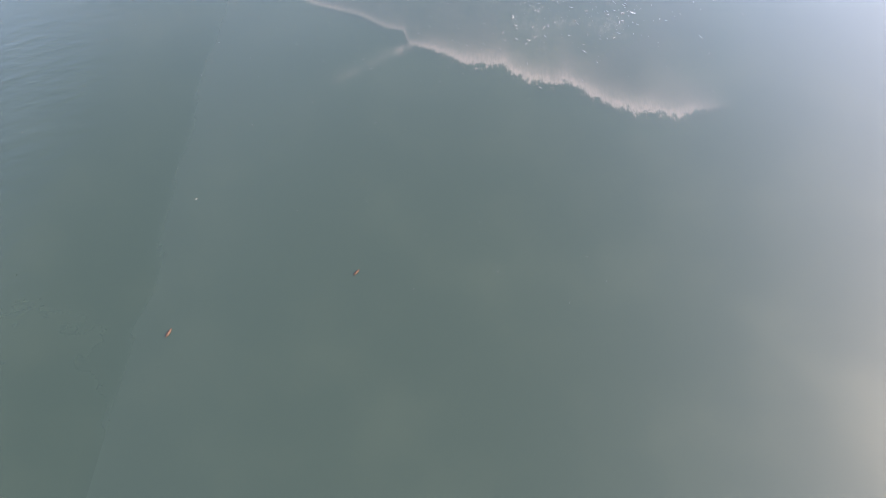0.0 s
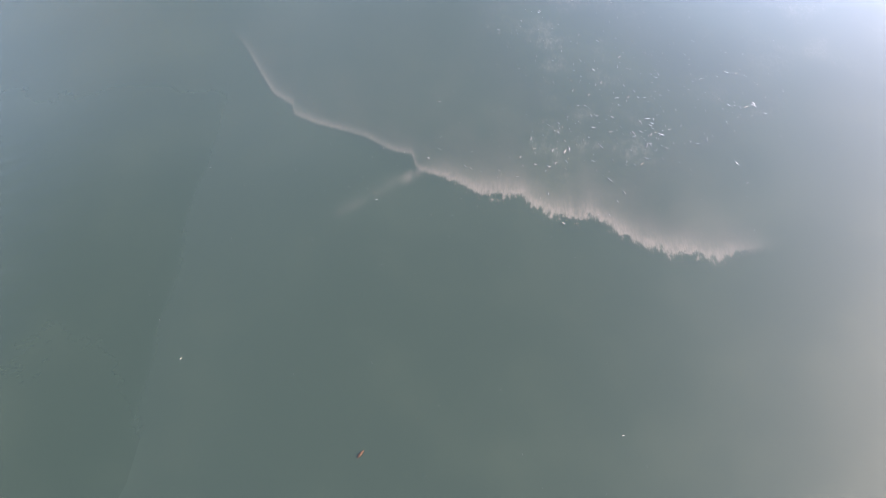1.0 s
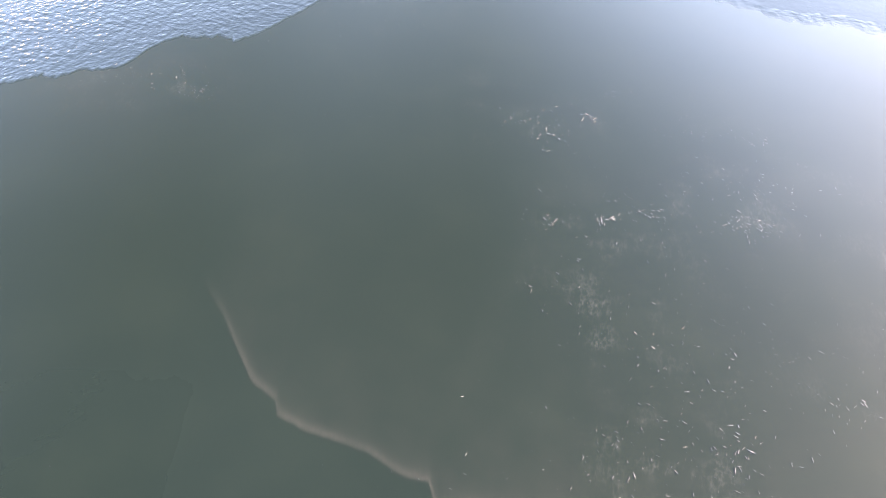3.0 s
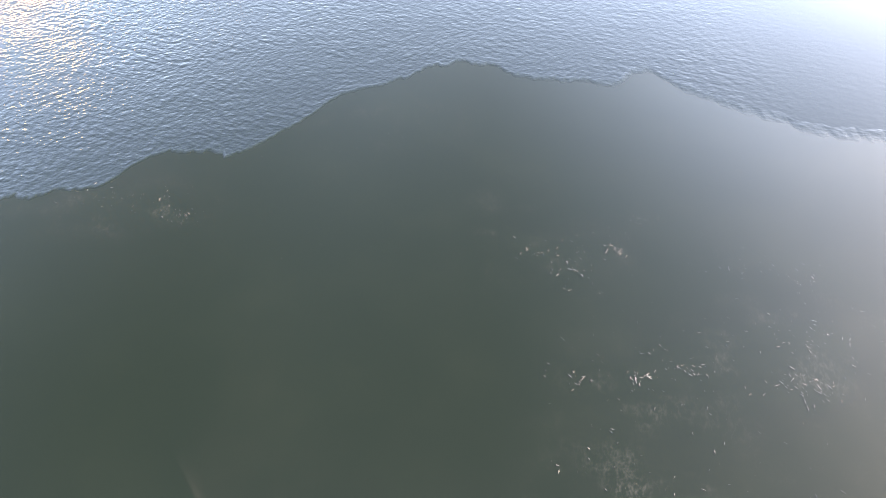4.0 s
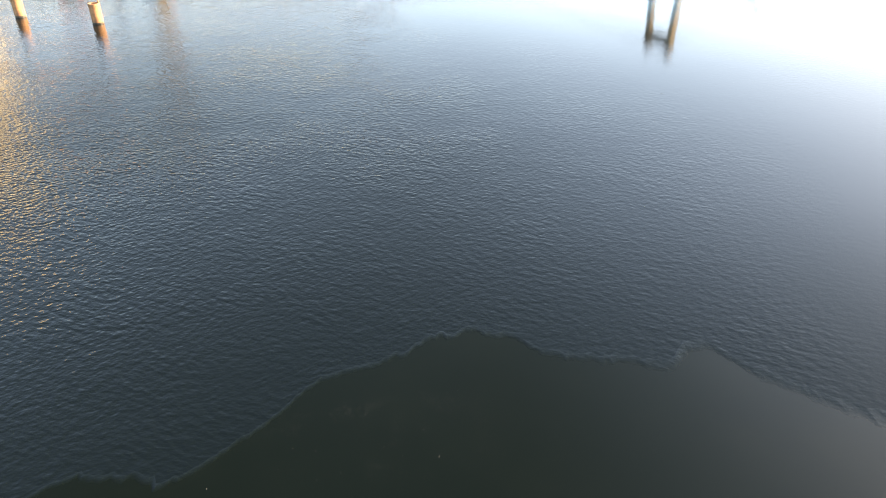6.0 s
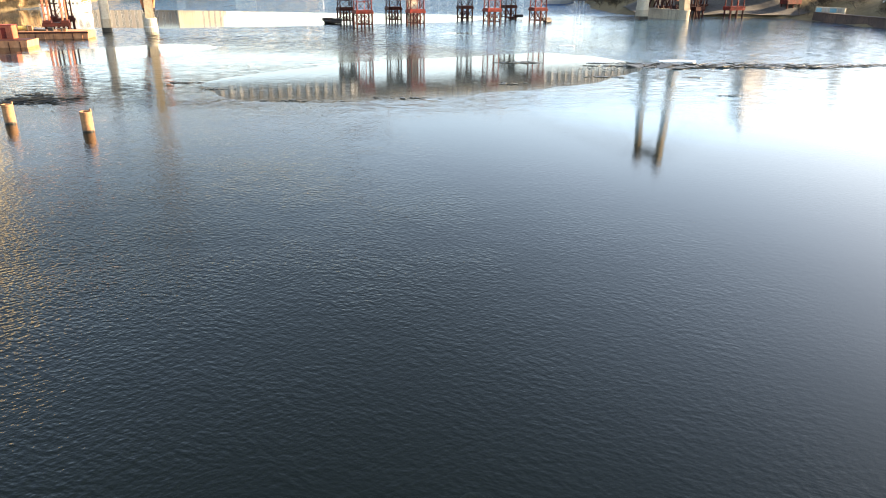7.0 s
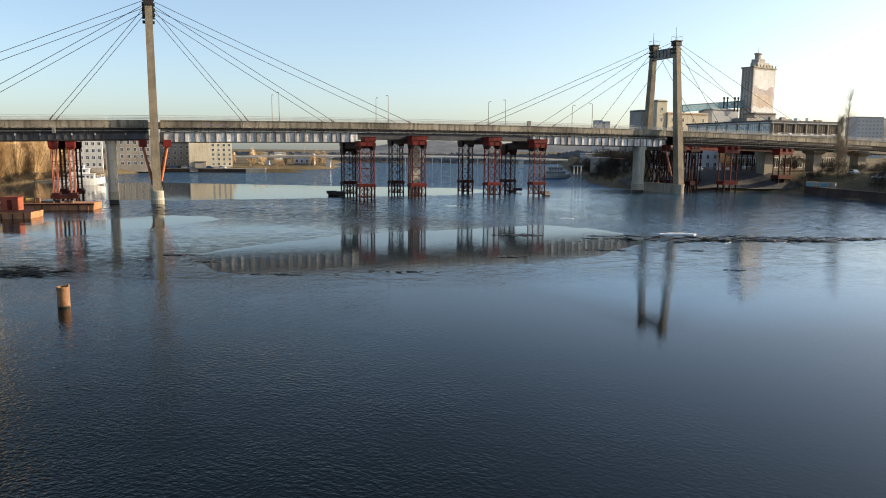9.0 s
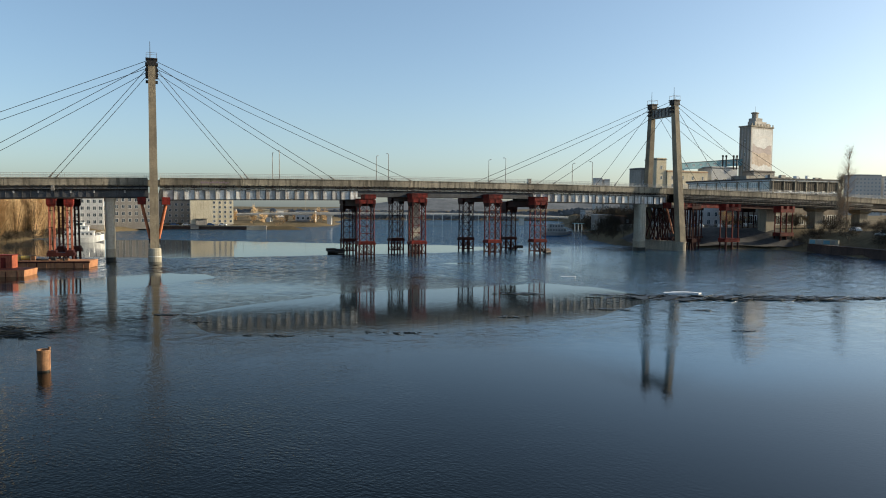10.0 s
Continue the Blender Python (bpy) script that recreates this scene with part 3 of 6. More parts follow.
def build_near_ice():
    s, t = np.meshgrid(np.linspace(0, 1, 620), 1 - (1 - np.linspace(0, 1, 200)) ** 1.15)
    X = -31 + 72 * s
    front = ice_front(X) + 0.16 * fbm(X * 1.4, X * 0, 4, 4) + 0.07 * fbm(X * 7.0, X * 0, 14, 2)
    Y = -38 + t * (front + 38)
    thin = (front - Y) / np.interp(X, [-10, 0, 4, 8, 14], [0.3, 0.4, 0.5, 0.7, 0.9])
    # specular level raised on the right and lowered on the left, painting glare
    sheen = 1 + (0.5 + 0.82 * step(2, 10, Y)) * step(3, 13, X) - 0.25 * step(-2, -8, X) - 0.32 * step(0, 8, Y) * (1 - step(1, 5, X)) + 0.8 * step(10, 19, Y) * step(3, 14, X)
    d = (Y - frost_line(X)) * 0.85
    amount = step(-5.6, -3.6, X) * (1 - step(7.7, 9.6, X)) * (0.62 + 0.38 * step(-0.5, 3, X))
    a, b = np.array([0.85, -0.05]), np.array([-1.0, -1.35])
    k = np.clip(((X - a[0]) * (b - a)[0] + (Y - a[1]) * (b - a)[1]) / ((b - a) @ (b - a)), 0, 1)
    off = np.hypot(X - a[0] - k * (b - a)[0], Y - a[1] - k * (b - a)[1])
    branch = np.exp(-(off / 0.095) ** 2) * (1 - 0.75 * k)
    ring = lambda cx, cy, rx, ry: np.exp(-(((X - cx) / rx) ** 2 + ((Y - cy) / ry) ** 2))
    chips = ring(5.4, 1.0, 1.5, 1.0) + ring(9.3, 2.4, 0.9, 0.4) + 0.6 * ring(5.0, 4.8, 2.4, 2.2) + 0.35 * ring(4.8, 7.8, 1.6, 1.0) + 0.7 * ring(8.7, 7.6, 1.0, 0.4) + 0.6 * ring(5.0, 7.85, 0.5, 0.25) + 0.6 * ring(6.3, 8.1, 0.7, 0.3) + 0.6 * ring(2.9, 11.9, 0.7, 0.5) + 0.5 * ring(9, 9.5, 2.5, 2.0) + 1.0 * ring(-9.8, 14.2, 2.6, 1.1) + 0.5 * ring(-2, 18.5, 3, 1.2) + 0.5 * ring(1.5, 13, 1.0, 2.0) + 0.5 * ring(12, 6, 3, 3) + 0.4 * ring(4.6, 12, 1.2, 1.0)
    Z = 0.008 + 0.0006 * fbm(X * 0.8, Y * 0.8, 12, 2)
    seam = -4.72 + 0.22 * fbm(Y * 0.5, Y * 0, 6, 3)
    skin = step(0.06, -0.06, X - seam) * (1 - step(-4, 4, Y))
    sway = step(-5.4, -9.0, X) * (1 - step(-2, 5, Y))
    me = sheet_mesh("near_ice", X, Y, Z, ICE_FROST, [("edge_distance", d), ("amount", amount), ("ragged", step(0.6, 2.6, X)), ("branch", branch), ("chips", np.clip(chips, 0, 1)), ("skin", skin), ("sway", sway), ("thin", np.clip(thin, 0, 2)), ("sheen", sheen)])
    tagged(new("ice_sheet", me), "thin clear grey-green ice with a brownish frosted ridge", "ice", kind="structure")


def ice_band(label, lower, upper, x0, x1, seed, z=0.012, n=160, rows=10, rag=0.5):
    """A band of thin ice between two fronts, each given by knots in x."""
    s, t = np.meshgrid(np.linspace(0, 1, n), np.linspace(0, 1, rows))
    X = x0 + (x1 - x0) * s
    lo = np.interp(X, *lower) + rag * fbm(X * 0.35, X * 0, seed, 5)
    hi = np.interp(X, *upper) + rag * fbm(X * 0.3, X * 0, seed + 3, 5)
    Y = lo + t * np.maximum(hi - lo, 0.05)
    Z = np.full_like(X, z)
    Z[0], Z[-1] = 0.003, 0.003
    me = sheet_mesh("ice_band", X, Y, Z, ICE)
    return tagged(new("ice_sheet", me), label, "ice", kind="structure")


def chip_mesh(rnd, size):
    g = Geo()
    n = rnd.randint(4, 6)
    slim = 0.34 if size < 0.1 else 1.0
    pts = [(size * rnd.uniform(0.5, 1) / slim ** 0.5 * math.cos(2 * math.pi * i / n), size * slim * rnd.uniform(0.14, 0.34) * math.sin(2 * math.pi * i / n)) for i in range(n)]
    return g.outline(pts, 0, min(size * 0.14, 0.06))


def scatter_chips(name, label, category, material, spots, seed, zbase):
    """Many small broken pieces lying on the ice or the water, as one mesh."""
    rnd, g = random.Random(seed), Geo()
    for cx, cy, rx, ry, count, smin, smax in spots:
        for _ in range(count if smax > 0.1 else count * 3):
            x, y = cx + rx * rnd.gauss(0, 0.5), cy + ry * rnd.gauss(0, 0.5)
            c = chip_mesh(rnd, smin + (smax - smin) * rnd.random() ** 2.5) if smax > 0.1 else chip_mesh(rnd, 0.85 * (smin + (smax - smin) * rnd.random() ** 2.5))
            big = smax > 0.1
            m = pose(x, y, zbase, rnd.uniform(-9, 9), rnd.uniform(-9, 9), rnd.gauss(0, 14) if big else 104 + rnd.gauss(0, 42))
            g.quads([m @ Vector(p) for p in c.v], c.f)
    return solid(name, g, material, pose(0, 0, 0), label, category, kind="stuff")


def build_ice():
    build_near_ice()
    ice_band("thin smooth ice in mid river with a ragged dark edge", ([-28.6, -24, -19.8, -12.5, -5.6, 1.8, 14.2, 20.8, 30], [94, 87.5, 84.0, 82.8, 84.9, 86.9, 94.3, 99.5, 112]),
             ([-28.6, -24, -14, 4, 18, 25, 30], [98, 107, 118, 127, 134, 130, 120]), -28.6, 30, 21, rag=0.8)
    ice_band("thin ice tongue near the moored pontoon", ([-75, -69, -55, -46, -39], [121, 120, 113, 124, 139]), ([-75, -70, -52, -43, -39], [124, 129, 147, 146, 140]), -75, -39, 31, rag=0.6)
    ice_band("smooth ice beyond the bridge piers", ([-150, -96, -64, -25, 5, 20], [215, 188, 186, 200, 214, 232]), ([-150, -96, -33, 5, 20], [268, 272, 258, 250, 234]), -150, 20, 41, rag=1.0)
    ice_band("small pale pan of smooth ice between the trestles", ([1, 3, 7, 10], [174, 172.5, 172.8, 174.5]), ([1, 4, 8, 10], [174.4, 177, 177, 175]), 1, 10, 51, n=50, rag=0.3)
    spots = [(5.4, 1.1, 2.6, 1.5, 48, 0.015, 0.06), (6.9, 1.2, 0.4, 1.0, 7, 0.03, 0.08), (9.5, 2.4, 0.6, 0.3, 5, 0.02, 0.06), (5.2, 4.5, 3.4, 3.4, 42, 0.014, 0.048),
             (8.0, 3.5, 2.5, 2.0, 32, 0.018, 0.05), (5.2, 8.3, 3.0, 1.6, 28, 0.015, 0.05), (4.6, 12.2, 2.0, 1.3, 12, 0.015, 0.05), (9.5, 9.5, 3.0, 2.5, 21, 0.015, 0.05),
             (3.0, -0.2, 7.0, 2.0, 18, 0.015, 0.04), (0.0, -4.0, 10.0, 6.0, 19, 0.012, 0.03), (-7.6, 13.7, 0.5, 0.4, 7, 0.02, 0.06), (-9.5, 14.6, 2.2, 0.6, 14, 0.02, 0.05), (-3.0, 16, 4, 4, 9, 0.015, 0.04),
             (3.8, 11.4, 0.6, 0.8, 8, 0.02, 0.07), (2.8, 12.0, 0.5, 0.4, 5, 0.02, 0.05), (4.95, 12.2, 0.25, 0.3, 4, 0.04, 0.09), (6.0, 13.4, 0.6, 0.3, 5, 0.02, 0.06), (9.6, 11.0, 0.6, 0.6, 6, 0.02, 0.06), (9.1, 9.0, 1.2, 1.0, 12, 0.02, 0.06),
             (8.7, 7.6, 1.1, 0.5, 20, 0.02, 0.07), (5.0, 7.85, 0.4, 0.2, 6, 0.02, 0.06), (6.3, 8.1, 0.6, 0.25, 7, 0.02, 0.06), (3.5, 7.75, 0.2, 0.25, 4, 0.02, 0.06), (7.9, 11.5, 0.9, 0.5, 7, 0.02, 0.05)]
    scatter_chips("ice_chips", "small glinting white chips frozen onto the ice", "ice chips", SPECK, spots, 5, 0.012)
    rnd = random.Random(8)
    line = [(rnd.uniform(24, 130), 0) for _ in range(120)]
    spots = [(x, 116.2 + 1.0 * math.sin(x * 0.4), 2.6, 0.6, 5, 0.3, 1.6) for x, _ in line] + [(30 + 0.62 * k, 115.6 + 1.3 * math.sin(k * 1.7), 2.4, 2.0, 9, 0.4, 3.4) for k in range(44)]
    scatter_chips("dark_ice_shards", "dark wet shards of broken ice along the edge", "ice shards", SHARD, spots + [(21.5, 103.3, 2.2, 0.4, 14, 0.3, 1.2), (32.8, 88.2, 1.4, 0.3, 8, 0.2, 0.7), (13, 118.8, 3.2, 0.9, 64, 0.3, 1.6), (34, 103, 2.0, 0.2, 5, 0.3, 1.0), (-31, 97, 1.8, 0.5, 14, 0.3, 1.0), (9, 97, 1.8, 0.5, 10, 0.3, 0.9), (-26, 92, 2, 0.6, 14, 0.2, 0.7), (-16, 84, 5, 0.5, 26, 0.15, 0.5), (-4, 86, 5, 0.5, 22, 0.15, 0.5)], 9, 0.02)
    scatter_chips("pale_ice_shards", "pale upturned shards of broken ice", "ice shards", CHIP, [(x, 117.6 + 1.6 * math.sin(x * 0.09) * (x < 60), 2.4, 0.5, 3, 0.25, 1.5) for x, _ in line] + [(24, 112, 3, 4, 20, 0.2, 0.5), (21.5, 103.6, 2.0, 0.2, 5, 0.3, 0.9), (33, 88.3, 1.2, 0.2, 5, 0.2, 0.5)], 10, 0.03)
    floe = Geo()
    floe.outline([(-2.9, -0.5), (-1.4, -0.9), (0.6, -0.7), (2.4, -0.8), (3.0, -0.1), (1.7, 0.7), (-0.4, 0.6), (-2.3, 0.8)], -0.1, 0.28)
    floe.outline([(-1.9, -0.3), (0.2, -0.5), (1.8, -0.3), (1.2, 0.4), (-1.2, 0.5)], 0.28, 0.42)
    solid("ice_floe", floe, FLOE, pose(37.4, 121.0, 0) @ Matrix.Diagonal((1.0, 0.8, 0.62, 1)), "snow-covered white ice floe on the water", "ice floe", "ice floes")
    solid("ice_floe", floe, FLOE, pose(24.7, 146.0, 0) @ Matrix.Diagonal((0.5, 0.7, 0.2, 1)), "low thin white ice floe drifting by itself", "ice floe", "ice floes")
    for x, y, turn, ln in ((-3.76, -9.09, 70, 0.13), (0.2, -7.45, 55, 0.11)):
        leaf = Geo().quads([(-ln, 0, 0.004), (-ln * 0.3, ln * 0.3, 0.012), (ln * 0.5, ln * 0.22, 0.01), (ln, 0, 0.004), (ln * 0.4, -ln * 0.25, 0.01), (-ln * 0.4, -ln * 0.28, 0.012), (0, 0, 0.022)],
                           [(0, 6, 1), (1, 6, 2), (2, 6, 3), (3, 6, 4), (4, 6, 5), (5, 6, 0), (5, 4, 3, 2, 1, 0)])
        solid("dead_leaf", leaf, LEAF, pose(x, y, 0.009, 0, 0, turn), "small brown dead leaf frozen onto the ice", "leaf", "dead leaves")
    heap = Geo()
    rnd = random.Random(12)
    for _ in range(130):
        x, y = rnd.gauss(0, 2.4), rnd.gauss(0, 1.7)
        a = rnd.uniform(-0.5, 0.5)
        ln = rnd.uniform(0.4, 2.4)
        heap.tube((x, y, 0.02), (x + ln * math.cos(a), y + ln * math.sin(a), rnd.uniform(0.05, 0.22)), 0.05, 0.02, 5)
    solid("driftwood", heap, SHARD, pose(-44, 84.0, 0), "raft of dark wet driftwood and reeds", "driftwood")


build_ground()
build_water()
build_ice()

# ---- the bridge, in its own frame: x along the deck, y across it (away from the river mouth), z up ----
BRIDGE = pose(-64.2, 176.0, 0, 0, 0, 21.88)
DECK0, DECK1 = -120.0, 262.0
SPAN = 147.4
NEAR, FAR = 1.0, 12.2


def deck_top(u):
    return 19.35 - 1.05e-4 * (u - 73.0) ** 2


def along(u0, u1, n, fn, name, material, parent, label=""):
    """A body swept along the deck: fn(u) gives the corners of its section, anticlockwise seen from its end."""
    g = Geo()
    us = np.linspace(u0, u1, n)
    rings = [fn(u) for u in us]
    k = len(rings[0])
    pts = [(u, y, z) for u, r in zip(us, rings) for y, z in r]
    faces = [(i * k + j, i * k + (j + 1) % k, (i + 1) * k + (j + 1) % k, (i + 1) * k + j) for i in range(n - 1) for j in range(k)]
    g.quads(pts, faces + [tuple(range(k - 1, -1, -1)), tuple(range((n - 1) * k, n * k))])
    return part(name, g, material, parent, label)


def rect(y0, y1, d0, d1):
    """A section between two depths below the deck's top."""
    return lambda u: [(y0, deck_top(u) - d0), (y1, deck_top(u) - d0), (y1, deck_top(u) - d1), (y0, deck_top(u) - d1)]


def build_deck():
    br = thing("bridge", BRIDGE, "cable-stayed road bridge with a stained concrete deck", "bridge")
    along(DECK0, DECK1, 60, rect(NEAR + 0.35, FAR - 0.35, 0.35, 1.6), "deck_slab", CONCRETE, br)
    along(DECK0, DECK1, 60, rect(NEAR + 2.0, FAR - 2.0, 0.345, 0.20), "roadway", ASPHALT, br, "dark asphalt carriageway")
    # edge beams in lengths, with open joints
    joints = [DECK0, -98, -76, -54, -29.5, -1.2, 1.3, 19.6, 37.5, 61.8, 80.5, 98.9, 121, 145.2, 148.2, 168, 190, 214, 238, DECK1]
    for side in (NEAR, FAR):
        s = 1 if side == NEAR else -1
        for a, b in zip(joints[:-1], joints[1:]):
            if b - a < 3.0:
                continue
            y0, y1 = sorted((side, side + 0.36 * s))
            edge = along(a + 0.04, b - 0.04, 6, rect(y0, y1, -0.02, 1.5), "edge_beam", BEAM, br)
            yy0, yy1 = sorted((side - 0.10 * s, side + 0.40 * s))
            along(a + 0.04, b - 0.04, 6, rect(yy0, yy1, -0.24, -0.024), "coping", BEAM, edge)
    for a, b in ((DECK0, -1.2), (148.6, DECK1)):
        along(a, b, 20, rect(NEAR + 0.9, NEAR + 1.3, 1.6, 3.0), "inner_girder", DARKSTEEL, br)
        along(a, b, 20, rect(FAR - 1.3, FAR - 0.9, 1.6, 3.0), "inner_girder", DARKSTEEL, br)
        along(a, b, 20, rect(6.4, 7.6, 1.6, 3.6), "centre_girder", DARKSTEEL, br)
    # over the river daylight shows between the slab and the girders
    along(1.2, 146.2, 30, rect(6.4, 7.6, 2.65, 3.6), "centre_girder", DARKSTEEL, br)
    for u in np.arange(DECK0 + 3, DECK1, 6.0):
        low = 2.0 if 0 < u < 147 else 3.1
        part("cross_beam", Geo().box(u - 0.18, u + 0.18, NEAR + 1.3, FAR - 1.3, deck_top(u) - low, deck_top(u) - 1.62), DARKSTEEL, br)
        if 0 < u < 147:
            part("hanger_block", Geo().box(u - 0.45, u + 0.45, NEAR + 0.3, NEAR + 0.62, deck_top(u) - 2.43, deck_top(u) - 1.55), DARKSTEEL, br)
    for u in np.arange(2.4, 146, 1.9):
        part("gap_post", Geo().box(u - 0.09, u + 0.09, NEAR + 0.34, NEAR + 0.56, deck_top(u) - 2.6, deck_top(u) - 1.5), DARKSTEEL, br)
    along(1.2, 146.2, 30, rect(NEAR + 0.40, NEAR + 0.48, 1.98, 2.08), "service_pipe", DARKSTEEL, br)
    # deep white girders with stiffeners over the main span, shallower box between them
    for a, b, d in ((1.2, 48.0, 4.78), (98.0, 145.4, 4.78)):
        for side, s in ((NEAR, 1), (FAR, -1)):
            y0, y1 = sorted((side + 0.25 * s, side + 0.31 * s))
            gd = along(a, b, 12, rect(y0 + 0.015 * s, y1 + 0.015 * s, 2.56, d - 0.01), "plate_girder", GREYSTEEL, br, "white-painted plate girder with rust runs")
            f0, f1 = sorted((side - 0.02 * s, side + 0.6 * s))
            along(a, b, 12, rect(f0, f1, d, d + 0.13), "bottom_flange", DARKSTEEL, gd)
            along(a, b, 12, rect(f0, f1, 2.43, 2.55), "top_flange", GREYSTEEL, gd)
            u = a + 0.7
            while u < b:
                r0, r1 = sorted((side - 0.05 * s, side + 0.26 * s))
                part("stiffener", Geo().box(u - 0.07, u + 0.07, r0, r1, deck_top(u) - d, deck_top(u) - 2.55), SIDESTEEL if int(u * 7) % 2 else GREYSTEEL, gd)
                along(u + 0.09, min(u + 2.23, b - 0.05), 2, rect(*sorted((side + 0.24 * s, side + 0.27 * s)), 2.6, d - 0.05), "web_panel", GIRDER, gd)
                u += 2.32
    for side, s in ((NEAR, 1), (FAR, -1)):
        y0, y1 = sorted((side + 0.3 * s, side + 0.5 * s))
        along(48.0, 98.0, 14, rect(y0, y1, 2.42, 4.05), "box_girder", SIDESTEEL, br, "shallow dark steel box in mid span")
        sg = along(DECK0, -1.2, 14, rect(y0, y1, 2.5, 4.05), "side_girder", SIDESTEEL, br, "dark blue-grey steel girder of the side span")
        fl0, fl1 = sorted((side - 0.05 * s, side + 0.7 * s))
        along(DECK0, -1.2, 14, rect(fl0, fl1, 4.05, 4.35), "bottom_flange", DARKSTEEL, sg)
        for u in np.arange(DECK0 + 0.8, -1.4, 1.55):
            w0, w1 = sorted((side + 0.12 * s, side + 0.3 * s))
            part("stiffener", Geo().box(u - 0.05, u + 0.05, w0, w1, deck_top(u) - 4.05, deck_top(u) - 2.5), SIDESTEEL, sg)
            if int(u * 13) % 3 == 0:
                part("paint_mark", Geo().box(u - 0.16, u + 0.16, min(w0 - 0.02 * s, w0), max(w0 - 0.02 * s, w0) + 0.002, deck_top(u) - 3.15, deck_top(u) - 2.6), RAIL, sg, "pale worn paint mark")
        along(148.4, DECK1, 14, rect(y0, y1, 3.3, 4.1), "side_girder", DARKSTEEL, br, "dark steel girder of the side span")
    along(149.0, 170.5, 6, rect(NEAR + 0.6, NEAR + 1.3, 4.1, 5.5), "prop_girder", RED, br, "red steel girder carried by the props")
    along(170.5, 193.0, 6, rect(NEAR + 0.7, NEAR + 1.3, 4.1, 5.2), "prop_girder", REDDARK, br, "dark red steel girder carried by the props")
    rnd = random.Random(14)
    for k in range(13):
        u, z = 10.2 + 0.5 * k, deck_top(12) - 0.75 + rnd.uniform(-0.12, 0.12)
        part("painted_scrawl", Geo().box(u, u + rnd.uniform(0.25, 0.42), NEAR - 0.006, NEAR - 0.001, z - rnd.uniform(0.12, 0.26), z + rnd.uniform(0.10, 0.24)), SCRAWL, br, "faded purple painted scrawl")
    build_gallery(br)
    build_handrails(br)
    build_cables(br)


def build_gallery(br):
    """The pipe gallery slung below the near edge: pipes, hangers and a lattice rail."""
    for a, b, top, low in ((DECK0, -1.3, 1.7, 2.5), (1.3, 145.4, 1.75, 2.43), (148.4, 236.0, 1.8, 3.5)):
        n = int((b - a) / 9)
        for off, r, mat in ((0.12, 0.10, DARKSTEEL), (0.45, 0.14, SIDESTEEL if a > 146 else RAIL)):
            g = Geo()
            us = np.linspace(a, b, n + 1)
            g.pipe([(p, NEAR + 0.15, deck_top(p) - top - off) for p in us], r)
            part("pipe", g, mat, br)
        rail, bars = Geo(), Geo()
        us = np.arange(a, b, 1.5)
        for p, q in zip(us[:-1], us[1:]):
            for d in (top + 0.05, (top + low) / 2, low):
                rail.beam((p, NEAR - 0.05, deck_top(p) - d), (q, NEAR - 0.05, deck_top(q) - d), 0.07)
            bars.beam((p, NEAR - 0.05, deck_top(p) - 1.3), (p, NEAR - 0.05, deck_top(p) - low), 0.08)
            if a > 146:
                bars.beam((p, NEAR - 0.05, deck_top(p) - low), (q, NEAR - 0.05, deck_top(q) - top - 0.05), 0.05)
        part("gallery_rail", rail, SIDESTEEL if a > 146 else DARKSTEEL, br)
        tagged(part("gallery_lattice", bars, SIDESTEEL if a > 146 else DARKSTEEL, br), kind="stuff")
        along(a, b, 20, rect(NEAR - 0.05, NEAR + 0.7, low, low + 0.08), "gallery_floor", DARKSTEEL, br)


def build_handrails(br):
    for side in (NEAR + 0.1, FAR - 0.1):
        rail, posts = Geo(), Geo()
        us = np.arange(DECK0, DECK1, 2.0)
        for p, q in zip(us[:-1], us[1:]):
            for h in (0.55, 0.85, 1.25):
                rail.beam((p, side, deck_top(p) + h), (q, side, deck_top(q) + h), 0.05 if h < 1.2 else 0.07)
            posts.beam((p, side, deck_top(p) + 0.02), (p, side, deck_top(p) + 1.25), 0.06)
        for p in np.arange(DECK0, DECK1, 0.5):
            posts.box(p - 0.02, p + 0.02, side - 0.02, side + 0.02, deck_top(p) + 0.2, deck_top(p) + 1.2)
        part("handrail", rail, RAIL, br, "pale steel handrail")
        tagged(part("handrail_infill", posts, RAIL, br), kind="stuff")


ANCHORS = ((21.2, 43.9), (42.3, 44.5), (63.0, 45.4))


def build_cables(br):
    """Three stays each way from each leg, as sagging twin strands."""
    for base, out in ((0.0, 1), (0.0, -1), (SPAN, -1), (SPAN, 1)):
        for side in (NEAR + 0.6, FAR - 0.6):
            for reach, z in ANCHORS:
                top_y = 1.6 if side < 6 else 11.0
                p = Vector((base + out * 0.8, top_y, z))
                u = base + out * reach
                q = Vector((u, side, deck_top(u) + 0.1))
                g = Geo()
                pts = [p.lerp(q, k / 10) - Vector((0, 0, 0.12 * 4 * (k / 10) * (1 - k / 10))) for k in range(11)]
                g.pipe(pts, 0.06, 8)
                cable = part("stay_cable", g, CABLE, br)
                sock = Geo().tube(q + Vector((0, 0, -0.1)), q + (p - q).normalized() * 1.6, 0.2, 0.16, 8)
                part("anchor_socket", sock, GREYSTEEL, cable)


